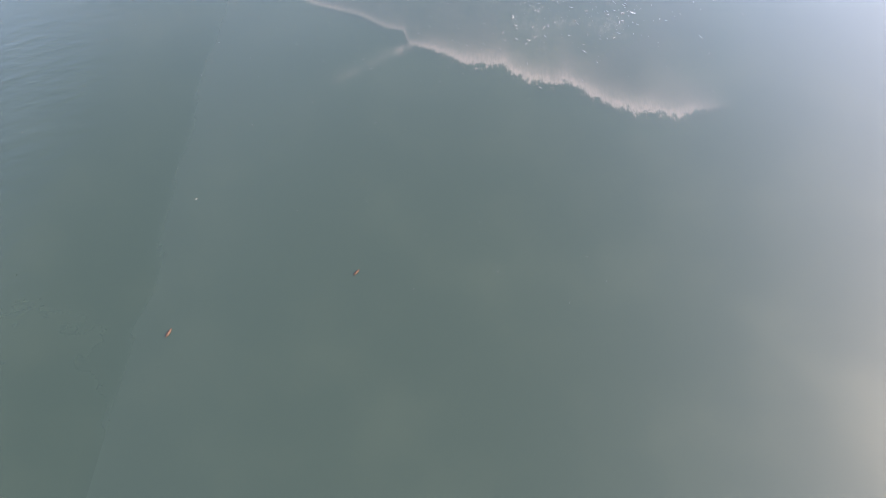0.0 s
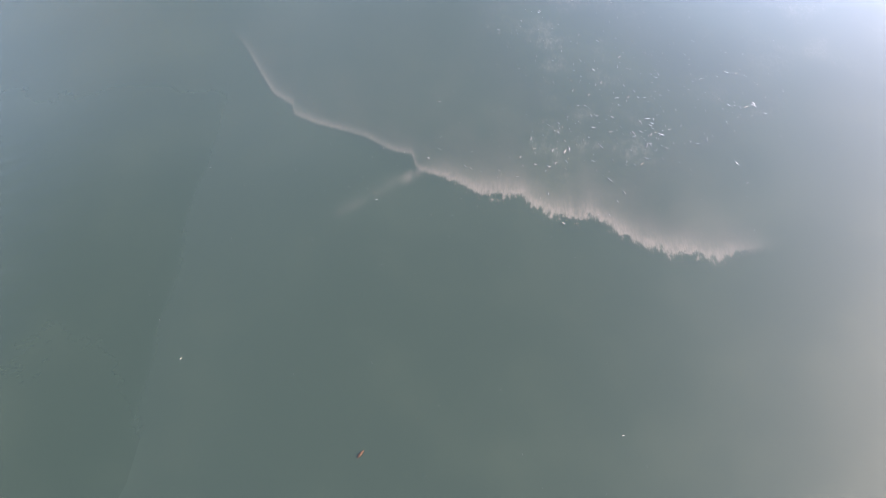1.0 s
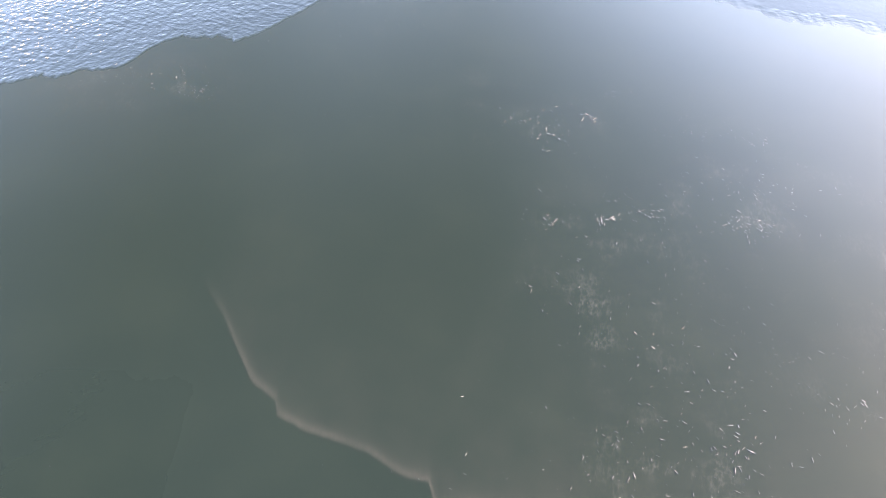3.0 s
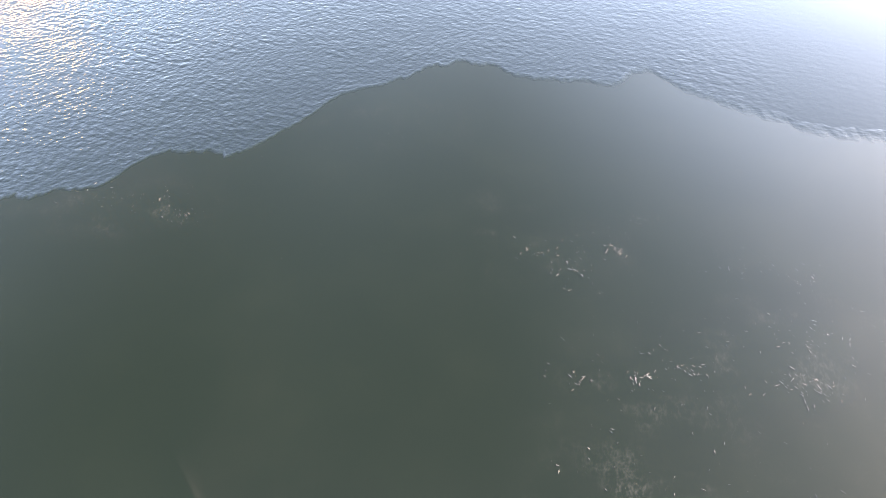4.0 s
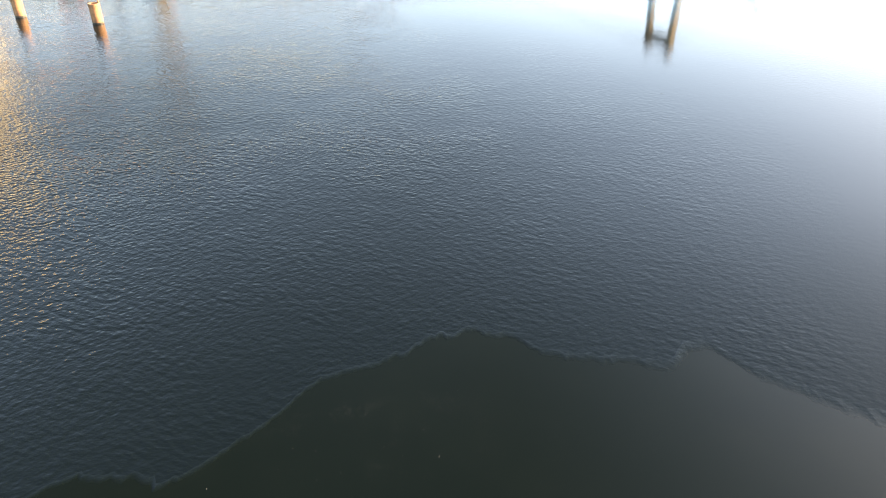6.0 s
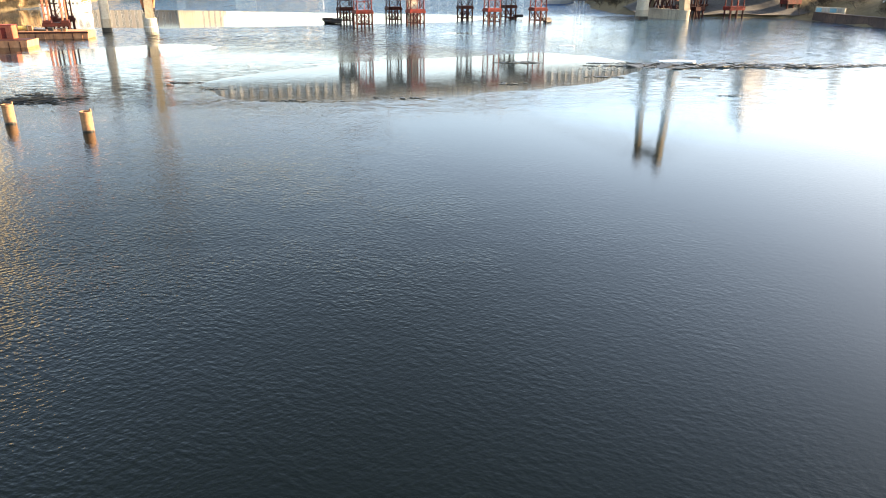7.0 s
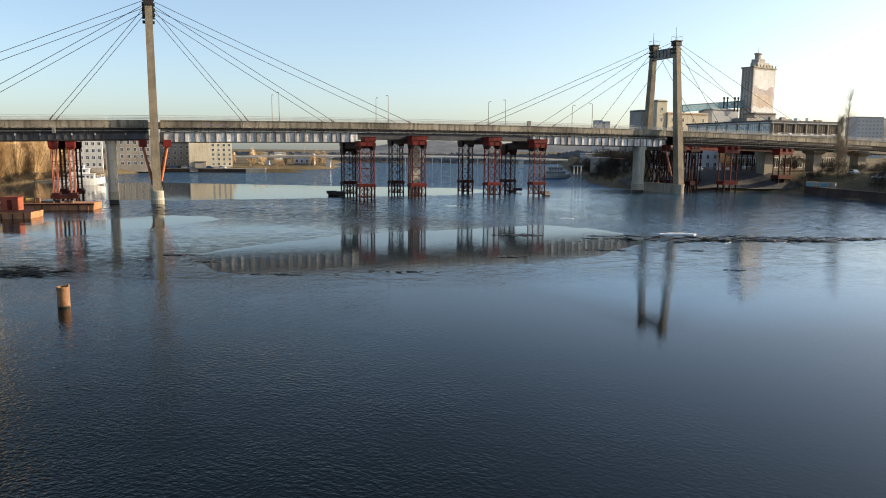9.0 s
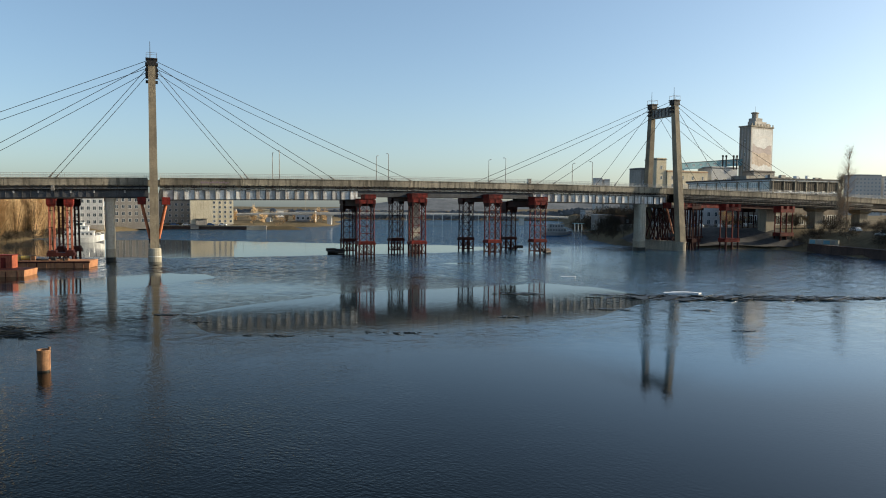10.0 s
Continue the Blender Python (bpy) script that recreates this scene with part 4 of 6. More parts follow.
def build_pylon(u, island):
    m = BRIDGE @ pose(u, 0, 0)
    py = thing("bridge_pylon", m, "tall weathered concrete portal pylon of the bridge", "pylon", "bridge pylons")
    for yb, yt in ((-3.1 if island else -0.9, 1.1), (13.5, 11.5)):
        zb = 2.6
        leg = part("leg", Geo().taper((0, yb, zb), (2.1, 2.4) if island else (1.85, 1.9), (0, yt, 45.2), (1.5, 1.7)), PYLON, py)
        head = Geo().box(-1.05, 1.05, yt - 1.1, yt + 1.1, 44.2, 45.5)
        head.box(-1.25, 1.25, yt - 1.3, yt + 1.3, 45.5, 45.75)
        part("cap", head, DARKSTEEL, leg, "dark steel saddle cap")
        for z in (42.2, 43.3, 44.5):
            for s in (-1, 1):
                g = Geo().box(min(s * 0.75, s * 1.35), max(s * 0.75, s * 1.35), yt - 0.7, yt + 0.7, z - 0.28, z + 0.28)
                part("cable_saddle", g, DARKSTEEL, leg)
        for a in (-1, 1):
            for b in (-1, 1):
                part("rail_post", Geo().beam((a * 1.1, yt + b * 1.1, 45.75), (a * 1.1, yt + b * 1.1, 46.9), 0.06), GREYSTEEL, leg)
            part("top_rail", Geo().beam((a * 1.1, yt - 1.13, 46.93), (a * 1.1, yt + 1.13, 46.93), 0.06), GREYSTEEL, leg)
            part("top_rail", Geo().beam((-1.07, yt + a * 1.1, 46.93), (1.07, yt + a * 1.1, 46.93), 0.06), GREYSTEEL, leg)
        part("mast", Geo().tube((-0.3, yt, 45.7), (-0.3, yt, 49.6), 0.10, 0.05, 6), DARKSTEEL, leg)
        if not island:
            cais = Geo().lathe((0, yb, -2.0), [(1.42, 0), (1.42, 3.2), (1.38, 3.3), (1.38, 4.9), (1.30, 5.05)], 20)
            part("caisson", cais, PALE, py, "round concrete caisson with a pale tide mark", smooth=False)
            if yb < 5:
                part("tide_band", Geo().lathe((0, yb, 1.1), [(1.432, 0), (1.432, 0.12)], 20), WHITEPAINT, py)
    beam = Geo().box(-0.55, 0.55, 1.9, 10.7, 41.2, 43.6)
    cross = part("crossbeam", beam, GREYSTEEL, py, "grey panelled crossbeam")
    for y in (3.0, 4.65, 6.3, 7.95, 9.6):
        part("panel_rib", Geo().box(-0.62, 0.62, y - 0.16, y + 0.16, 41.3, 43.5), DARKSTEEL, cross)
    for z in (41.0, 43.62):
        part("beam_chord", Geo().box(-0.7, 0.7, 1.9, 10.7, z, z + 0.22), CONCRETE, cross)
    part("lower_crossbeam", Geo().box(-0.7, 0.7, 0.3, 12.6, 13.0, 14.6), CONCRETE, py)
    # the raking props that carry the deck beside the legs
    for s in (-1, 1):
        for yb, y in ((-0.9, 0.3), (13.5, 12.6)):
            prop = Geo().tube((s * 0.9, yb, 4.9), (s * 2.6, y, 13.0), 0.27, n=10)
            part("raking_prop", prop, ORANGE, py, "orange-primed tubular prop")
            blk = Geo().box(s * 2.6 - 0.85, s * 2.6 + 0.85, y - 0.9, y + 0.9, 12.9, 14.6)
            part("prop_head", blk, RED, py, "red steel prop head")
            part("prop_shoe", Geo().box(s * 0.95 - 0.3, s * 0.95 + 0.3, yb - 0.7, yb + 0.7, 4.3, 5.2), DARKSTEEL, py)
    if island:
        n = 12
        arc = [(2.0 * math.cos(a), 16.6 + 2.0 * math.sin(a)) for a in np.linspace(0, math.pi, n)] + [(-2.0 * math.cos(a), -2.6 - 2.0 * math.sin(a)) for a in np.linspace(0, math.pi, n)]
        part("pier_island", Geo().outline(arc, -2.0, 2.75), CONCRETE, py, "long round-ended concrete pier base")
        part("pier_rim", Geo().outline([(x * 1.05, 7 + (y - 7) * 1.012) for x, y in arc], 2.45, 2.78), CONCRETE, py)
        for y0, y1 in ((1.5, 6.5), (7.5, 12.5)):
            for x in (-1.0, 1.0):
                for a, c in ((y0, y1), (y1, y0)):
                    part("cross_brace", Geo().beam((x, a, 2.8), (x, c, 13.0), 0.3), REDDARK, py, "dark red steel brace")


def trestle(u, v, top, base_z, width=3.1, depth=2.8, head=2.3, foot=True, material=RED, bays=5, stepped=False, label="red lattice steel trestle propping the deck from the river bed"):
    """A four-legged lattice tower with a head beam, a foot frame and piles."""
    m = BRIDGE @ pose(u, v, 0)
    tr = thing("steel_trestle", m, label, "trestle", "temporary trestles")
    w, d = width / 2, depth / 2
    zt = top - head
    for sx, sy in ((-1, -1), (1, -1), (1, 1), (-1, 1)):
        part("leg", Geo().tube((sx * w, sy * d, base_z), (sx * w, sy * d, zt), 0.14, n=10), material, tr)
    part("middle_post", Geo().tube((0, -d, base_z), (0, -d, zt), 0.08, n=8), material, tr)
    zs = np.linspace(base_z, zt, bays + 1)
    corner = [(-w, -d), (w, -d), (w, d), (-w, d)]
    for k in range(4):
        a, b = Vector(corner[k]), Vector(corner[(k + 1) % 4])
        # the broad faces are braced in two panels, either side of the middle post
        panels = ((a, (a + b) / 2), ((a + b) / 2, b)) if k % 2 == 0 else ((a, b),)
        for z0, z1 in zip(zs[:-1], zs[1:]):
            for p, q in panels if k != 2 else ():
                part("brace", Geo().beam((*p, z0), (*q, z1), 0.10), REDDARK, tr)
                part("brace", Geo().beam((*q, z0), (*p, z1), 0.10), REDDARK, tr)
            part("strut", Geo().beam((*a, z1), (*b, z1), 0.09), material, tr)
    cap = Geo().box(-w - 0.35, w + 0.35, -d - 0.35, d + 0.35, zt, zt + 0.95)
    left = 0.15 * w if stepped else w     # a stepped head carries the girder on one side alone
    cap.box(-left - 0.15, w + 0.15, -d - 0.2, d + 0.2, zt + 0.95, zt + 1.2)
    cap.box(-left - 0.4, w + 0.4, -d - 0.45, d + 0.45, zt + 1.2, top - 0.12).box(-left - 0.5, w + 0.5, -d - 0.55, d + 0.55, top - 0.12, top)
    part("head_beam", cap, material, tr)
    for sx in (-1, 1):
        part("head_haunch", Geo().hexa([(sx * w - 0.16, -d - 0.2, zt - 1.0), (sx * w + 0.16, -d - 0.2, zt - 1.0), (sx * w + 0.16, d + 0.2, zt - 1.0), (sx * w - 0.16, d + 0.2, zt - 1.0)],
                                       [(sx * w - 0.62, -d - 0.3, zt), (sx * w + 0.33, -d - 0.3, zt), (sx * w + 0.33, d + 0.3, zt), (sx * w - 0.62, d + 0.3, zt)] if sx > 0 else
                                       [(sx * w - 0.33, -d - 0.3, zt), (sx * w + 0.62, -d - 0.3, zt), (sx * w + 0.62, d + 0.3, zt), (sx * w - 0.33, d + 0.3, zt)]), REDDARK, tr)
    for sx in (-1, 0, 1):
        part("head_stiffener", Geo().box(sx * w - 0.06, sx * w + 0.06, -d - 0.43, d + 0.43, zt - 0.18, zt + 0.86), REDDARK, tr)
    if foot:
        ft = Geo().box(-w - 0.4, w + 0.4, -d - 0.35, d + 0.35, base_z - 0.9, base_z - 0.35).box(-w - 0.25, w + 0.25, -d - 0.2, d + 0.2, base_z - 0.35, base_z)
        part("foot_frame", ft, material, tr)
        for sx in (-1, 0, 1):
            for sy in (-1, 1):
                part("driven_tube", Geo().tube((sx * (w + 0.1), sy * d, -3), (sx * (w + 0.1), sy * d, base_z - 0.9), 0.21, n=10), REDDARK, tr, "rusted tubular pile")
        for sy in (-1, 1):
            part("pile_waler", Geo().beam((-w - 0.3, sy * d, 0.75), (w + 0.3, sy * d, 0.75), 0.2, 0.28), REDDARK, tr)
            for a, b in ((-1, 0), (0, 1)):
                part("lower_brace", Geo().beam((a * w, sy * d, 0.8), (b * w, sy * d, base_z - 0.95), 0.16), REDDARK, tr)
                part("lower_brace", Geo().beam((b * w, sy * d, 0.8), (a * w, sy * d, base_z - 0.95), 0.16), REDDARK, tr)
    return tr


def slim_trestle(u, v, top, base_z, piles, material, label, width=5.0):
    """Six slim posts between a deep head beam and a foot frame."""
    tr = thing("steel_trestle", BRIDGE @ pose(u, v, 0), label, "trestle", "temporary trestles")
    w, zt = width / 2, top - 2.1
    head = part("head_beam", Geo().box(-w - 0.5, w + 0.5, -1.5, 1.5, zt, zt + 1.15), material, tr)
    for sx in (-1, 0, 1):
        part("head_block", Geo().box(sx * w - 0.5, sx * w + 0.5, -1.6, 1.6, zt + 1.15, top), material, head)
        for sy in (-1, 1):
            part("post", Geo().tube((sx * w, sy * 1.2, base_z), (sx * w, sy * 1.2, zt), 0.2, n=10), material, tr)
            part("driven_tube", Geo().tube((sx * w, sy * 1.2, -3 if piles else base_z - 2.6), (sx * w, sy * 1.2, base_z - 1.2), 0.27, n=10), REDDARK, tr, "rusted tubular pile")
    part("foot_frame", Geo().box(-w - 0.45, w + 0.45, -1.6, 1.6, base_z - 1.2, base_z), material, tr)
    for sy in (-1, 1):
        part("tie_rail", Geo().beam((-w, sy * 1.2, (base_z + zt) / 2), (w, sy * 1.2, (base_z + zt) / 2), 0.09), REDDARK, tr)


def twin_trestle(u, v, top, base_z, legs, material, label):
    """Two pairs of slender tubes, each under a heavy head block, on one foot frame; thin ties between."""
    tr = thing("steel_trestle", BRIDGE @ pose(u, v, 0), label, "trestle", "temporary trestles")
    zt, half = top - 1.8, 1.68
    for sx in (-1, 1):
        c = sx * half
        head = part("head_block", Geo().taper((c, 0, zt), (1.3, 2.2), (c, 0, zt + 0.55), (1.8, 2.6)).box(c - 0.9, c + 0.9, -1.3, 1.3, zt + 0.55, top - 0.15), material, tr)
        part("bearing_plate", Geo().box(c - 1.02, c + 1.02, -1.4, 1.4, top - 0.15, top), REDDARK, head)
        for dx in (-0.42, 0.42):
            for sy in (-1, 1):
                part("leg", Geo().tube((c + dx, sy * 1.1, base_z), (c + dx, sy * 1.1, zt), 0.12, n=10), legs, tr, "slender red tube with its lighting in the colour")
            part("driven_tube", Geo().tube((c + dx * 1.2, 0.6, -3), (c + dx * 1.2, 0.6, base_z - 1.0), 0.27, n=10), REDDARK, tr, "rusted tubular pile")
        for z in np.linspace(base_z + 1.5, zt - 0.8, 5):
            part("batten", Geo().box(c - 0.5, c + 0.5, -1.2, -1.02, z - 0.06, z + 0.06), REDDARK, tr)
    zs = np.linspace(base_z, zt, 4)
    for z0, z1 in zip(zs[:-1], zs[1:]):
        for y in (-1.1, 1.1):
            part("brace", Geo().beam((-half + 0.4, y, z0), (half - 0.4, y, z1), 0.07), REDDARK, tr)
            part("brace", Geo().beam((half - 0.4, y, z0), (-half + 0.4, y, z1), 0.07), REDDARK, tr)
        part("tie", Geo().beam((-half, -1.1, z1 - 0.1), (half, -1.1, z1 - 0.1), 0.10), REDDARK, tr)
    foot = Geo().box(-half - 1.0, half + 1.0, -1.5, 1.5, base_z - 1.0, base_z - 0.25)
    for sx in (-1, 1):
        foot.box(sx * half - 0.8, sx * half + 0.8, -1.6, 1.6, base_z - 0.25, base_z + 0.25)
    part("foot_frame", foot, REDDARK, tr)
    for a, b in ((-1, 1), (1, -1)):
        part("lower_brace", Geo().beam((a * half, -0.6, 0.1), (b * half, -0.6, base_z - 1.0), 0.12), REDDARK, tr)


def build_trestles():
    # near row takes the lit reds, far row the shaded copy
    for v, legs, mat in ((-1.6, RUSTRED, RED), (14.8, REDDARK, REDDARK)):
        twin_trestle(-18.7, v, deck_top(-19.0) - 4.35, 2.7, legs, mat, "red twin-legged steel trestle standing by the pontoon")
    for u, du, wide in ((49.1, 0.1, 3.7), (62.8, 0.3, 3.5), (84.3, 0.5, 3.3), (98.3, 0.5, 3.4)):
        top = deck_top(u) - (3.1 if 50 < u < 97 else 3.5)
        lo = u in (49.1, 98.3)
        # the far tower's shade is put into its darker red
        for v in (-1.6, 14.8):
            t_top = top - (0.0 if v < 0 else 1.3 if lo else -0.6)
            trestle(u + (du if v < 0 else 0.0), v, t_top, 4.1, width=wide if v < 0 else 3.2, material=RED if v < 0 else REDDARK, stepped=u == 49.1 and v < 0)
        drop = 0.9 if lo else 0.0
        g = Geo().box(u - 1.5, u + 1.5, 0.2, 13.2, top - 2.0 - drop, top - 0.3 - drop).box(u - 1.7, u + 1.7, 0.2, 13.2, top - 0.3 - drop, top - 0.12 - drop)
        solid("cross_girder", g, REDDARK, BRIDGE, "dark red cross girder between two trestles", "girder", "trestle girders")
    # trestles on the embankment, on slim posts
    for u, zb in ((168.0, 3.6), (191.0, 5.2)):
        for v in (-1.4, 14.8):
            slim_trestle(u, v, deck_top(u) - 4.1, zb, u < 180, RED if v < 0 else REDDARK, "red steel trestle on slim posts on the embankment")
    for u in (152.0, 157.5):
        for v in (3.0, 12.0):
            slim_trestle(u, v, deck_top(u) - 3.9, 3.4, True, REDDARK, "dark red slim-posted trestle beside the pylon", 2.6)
    # logs and drums caught on the feet of the trestles
    for (u, v, du, n) in ((44.6, 15.5, 1, 3), (101.2, 15.2, 1, 4), (101.5, -1.4, 1, 3), (45.3, 13.5, 1, 2)):
        rnd = random.Random(int(u * 10 + v))
        for k in range(n):
            g = Geo().tube((-1.4, 0, 0), (1.4, 0, 0), 0.42, n=10)
            m = BRIDGE @ pose(u + rnd.uniform(-1, 1), v + rnd.uniform(-1, 1), 0.45 + 0.5 * (k % 2), 0, 0, rnd.uniform(-40, 40))
            solid("mooring_drum", g, DARKSTEEL, m, "dark floating drum beside a trestle foot", "drum", "floating drums")


def build_piers():
    for u, z1, y0, y1, w in ((-9.2, 14.5, 1.6, 4.0, 2.0), (136.8, 14.2, 1.2, 4.4, 3.0)):
        p = thing("bridge_pier", BRIDGE @ pose(u, 0, 0), "pale concrete pier with a wet dark foot", "pier", "river piers")
        def round_ends(grow):
            a, c = w / 2 + grow, (y1 - y0) / 2 + grow
            return [(a * math.copysign(abs(math.cos(k)) ** 0.6, math.cos(k)), (y0 + y1) / 2 + c * math.copysign(abs(math.sin(k)) ** 0.6, math.sin(k))) for k in np.linspace(0, 2 * math.pi, 24, endpoint=False)]
        part("shaft", Geo().outline(round_ends(0), -2, z1 - 1.0), PALE, p)
        part("pier_cap", Geo().outline(round_ends(0.28), z1 - 1.0, z1 - 0.1), PALE, p)
        part("stained_jacket", Geo().outline(round_ends(0.06), 0.9, 2.8), CONCRETE, p, "darker concrete collar")
        part("wet_band", Geo().outline(round_ends(0.09), -1, 0.95), SHARD, p, "dark wet foot")
        for y in (y0 + 1.2, y1 - 1.2):
            part("bearing", Geo().box(-0.5, 0.5, y - 0.5, y + 0.5, z1 - 0.1, z1 + 0.35), DARKSTEEL, p)
    old = thing("bridge_pier", BRIDGE @ pose(65.2, 6.6, 0), "old square concrete pier between the trestles", "pier", "river piers")
    part("shaft", Geo().taper((0, 0, -2), (2.7, 2.7), (0, 0, deck_top(65.2) - 4.2), (2.5, 2.5)), PALE, old)
    part("pier_cap", Geo().box(-1.6, 1.6, -1.6, 1.6, deck_top(65.2) - 4.2, deck_top(65.2) - 3.6), CONCRETE, old)
    # darker concrete than the river piers, standing in for shade under the deck
    for u in (191.5, 214.0, 236.0, 258.0):
        p = thing("bridge_pier", BRIDGE @ pose(u, 4.4, 0), "pale concrete approach pier on the embankment", "pier", "approach piers")
        top = deck_top(u) - 4.3
        part("shaft", Geo().box(-2.0, 2.0, 0, 3.4, 2.0, top - 1.0), CONCRETE, p)
        part("pier_cap", Geo().taper((0, 1.7, top - 1.0), (4.1, 3.5), (0, 1.7, top - 0.4), (5.8, 5.0)).box(-2.9, 2.9, -0.8, 4.2, top - 0.4, top + 0.6), CONCRETE, p)


def street_lamp(u, v):
    lamp = thing("street_lamp", BRIDGE @ pose(u, v, deck_top(u)), "slim grey street lamp on the bridge edge", "street lamp", "bridge lamps")
    part("pole", Geo().tube((0, 0, 0), (0, 0, 7.0), 0.11, 0.07, 8), GREYSTEEL, lamp)
    s = 1 if v < 6 else -1
    part("arm", Geo().tube((0, 0, 6.95), (0, s * 0.9, 7.15), 0.05, 0.045, 6), GREYSTEEL, lamp)
    part("head", Geo().box(-0.16, 0.16, min(s * 0.8, s * 1.4), max(s * 0.8, s * 1.4), 7.08, 7.24), RAIL, lamp)


def build_boxes():
    for u, v, z, w, h, lab in ((97.4, NEAR - 0.02, 0.25, 1.1, 1.25, "grey steel cabinet on the bridge handrail"), (-20.3, NEAR - 0.5, -2.6, 0.6, 1.1, "small pale junction box under the bridge edge")):
        box = thing("cabinet", BRIDGE @ pose(u, v, deck_top(u) + z), lab, "cabinet", "bridge cabinets")
        part("body", Geo().box(-w / 2, w / 2, -0.2, 0.2, 0, h), RAIL, box)
        part("door", Geo().box(-w / 2 + 0.06, w / 2 - 0.06, -0.225, -0.202, 0.08, h - 0.08), GREYSTEEL, box)
        part("hood", Geo().box(-w / 2 - 0.06, w / 2 + 0.06, -0.28, 0.22, h, h + 0.05), GREYSTEEL, box)
        part("bracket", Geo().box(-w / 2, w / 2, 0.2, 0.6 if z < 0 else 0.32, 0.1, 0.2), GREYSTEEL, box)


def build_lamps():
    for u in (28.4, 56.2, 90.1, 118.4):
        for v in (NEAR + 0.25, FAR - 0.25):
            street_lamp(u, v)


build_deck()
build_pylon(0.0, False)
build_pylon(SPAN, True)
build_trestles()
build_piers()
build_lamps()
build_boxes()


# ---- on the river ----
def build_river_things():
    for x, y, h, lean in ((-30.05, 68.6, 1.7, 1.5), (-38.5, 71.9, 1.7, -1.0)):
        p = thing("mooring_pile", pose(x, y, 0, lean, lean * 0.6, 0), "rusty open-topped tubular steel pile in the water", "pile", "mooring piles")
        prof = [(0.47, -2.5), (0.47, h - 0.25), (0.495, h - 0.22), (0.495, h - 0.02), (0.48, h), (0.41, h), (0.41, h - 1.2)]
        part("tube", Geo().lathe((0, 0, 0), prof, 28), PILERUST, p, smooth=False)
        part("weld_seam", Geo().box(0.44, 0.485, -0.035, 0.035, 0, h - 0.3), RUST, p)
        part("wet_band", Geo().lathe((0, 0, 0), [(0.477, -1.0), (0.477, 0.10), (0.472, 0.14)], 28), SHARD, p, "dark wet band")
        part("torn_lip", Geo().outline([(0.14, 0.40), (0.30, 0.33), (0.34, 0.40), (0.18, 0.46)], h - 0.1, h + 0.14), PILERUST, p)
    # moored working pontoon with a hut
    po = thing("pontoon", pose(-84.5, 158.5, 0, 0, 0, 9), "long rust-orange working pontoon moored by the trestle", "pontoon")
    part("hull", Geo().hexa([(-14, -2.7, -0.5), (13.8, -2.7, -0.5), (13.8, 2.7, -0.5), (-14, 2.7, -0.5)], [(-14, -2.8, 1.35), (14, -2.8, 1.35), (14, 2.8, 1.35), (-14, 2.8, 1.35)]), RUST, po)
    for x in np.arange(-13.4, 14, 1.75):
        part("hull_rib", Geo().box(x - 0.05, x + 0.05, -2.93, -2.76, 0.02, 1.04), REDDARK if int(x * 3) % 3 == 0 else RUST, po)
    part("rubbing_strake", Geo().box(-14.1, 14.1, -2.95, -2.78, 1.05, 1.3), REDDARK, po)
    part("deck_plate", Geo().box(-13.9, 13.9, -2.7, 2.7, 1.354, 1.42), RUST, po)
    for x in (-9, 0, 9):
        part("bollard", Geo().lathe((x, -2.2, 1.42), [(0.16, 0), (0.16, 0.45), (0.24, 0.5), (0.24, 0.6)], 10), DARKSTEEL, po)
    p2 = thing("pontoon", pose(-81.0, 141.2, 0, 0, 0, 8), "short rust-orange pontoon section carrying a red hut", "pontoon")
    part("hull", Geo().hexa([(-9, -2.7, -0.5), (7.8, -2.7, -0.5), (7.8, 2.7, -0.5), (-9, 2.7, -0.5)], [(-9, -2.8, 1.15), (8, -2.8, 1.15), (8, 2.8, 1.15), (-9, 2.8, 1.15)]), RUST, p2)
    part("deck_plate", Geo().box(-8.9, 7.9, -2.7, 2.7, 1.154, 1.2), REDDARK, p2)
    part("bulwark", Geo().box(-9, 1.0, -2.8, -2.65, 1.2, 1.9), DARKSTEEL, p2)
    for x in np.arange(-8.4, 8, 1.9):
        part("hull_rib", Geo().box(x - 0.05, x + 0.05, -2.93, -2.76, 0.02, 0.95), REDDARK, p2)
    for x, y, w, h, mat, lab in ((-82.2, 158.6, 1.3, 0.9, PILERUST, "rusty steel crate on the pontoon deck"), (-78.0, 158.9, 0.9, 0.6, SHARD, "dark tarred crate on the pontoon deck"), (-75.6, 158.6, 1.6, 0.45, PILERUST, "low rusty tray on the pontoon deck")):
        crate = thing("crate", pose(x, y, 1.42, 0, 0, 14), lab, "crate", "deck crates")
        part("body", Geo().box(-w / 2, w / 2, -0.5, 0.5, 0, h), mat, crate)
        part("lid", Geo().box(-w / 2 - 0.05, w / 2 + 0.05, -0.55, 0.55, h, h + 0.06), DARKSTEEL, crate)
    hut = thing("site_hut", pose(-78.4, 143.7, 1.2, 0, 0, 8), "bright red steel site hut on the pontoon", "hut")
    part("body", Geo().box(-1.5, 1.5, -1.1, 1.1, 0, 2.3), RUSTRED, hut)
    for x in np.arange(-1.35, 1.5, 0.3):
        if abs(x) > 0.5:
            part("wall_rib", Geo().box(x - 0.05, x + 0.05, -1.14, -1.1, 0.05, 2.25), RUSTRED, hut)
    part("roof", Geo().box(-1.6, 1.6, -1.2, 1.2, 2.3, 2.4), RED, hut)
    part("door", Geo().box(-0.4, 0.4, -1.14, -1.1, 0.05, 1.95), RED, hut)
    winch = thing("winch", pose(-83.0, 157.8, 1.42, 0, 0, 15), "small yellowish deck winch with a drum", "winch")
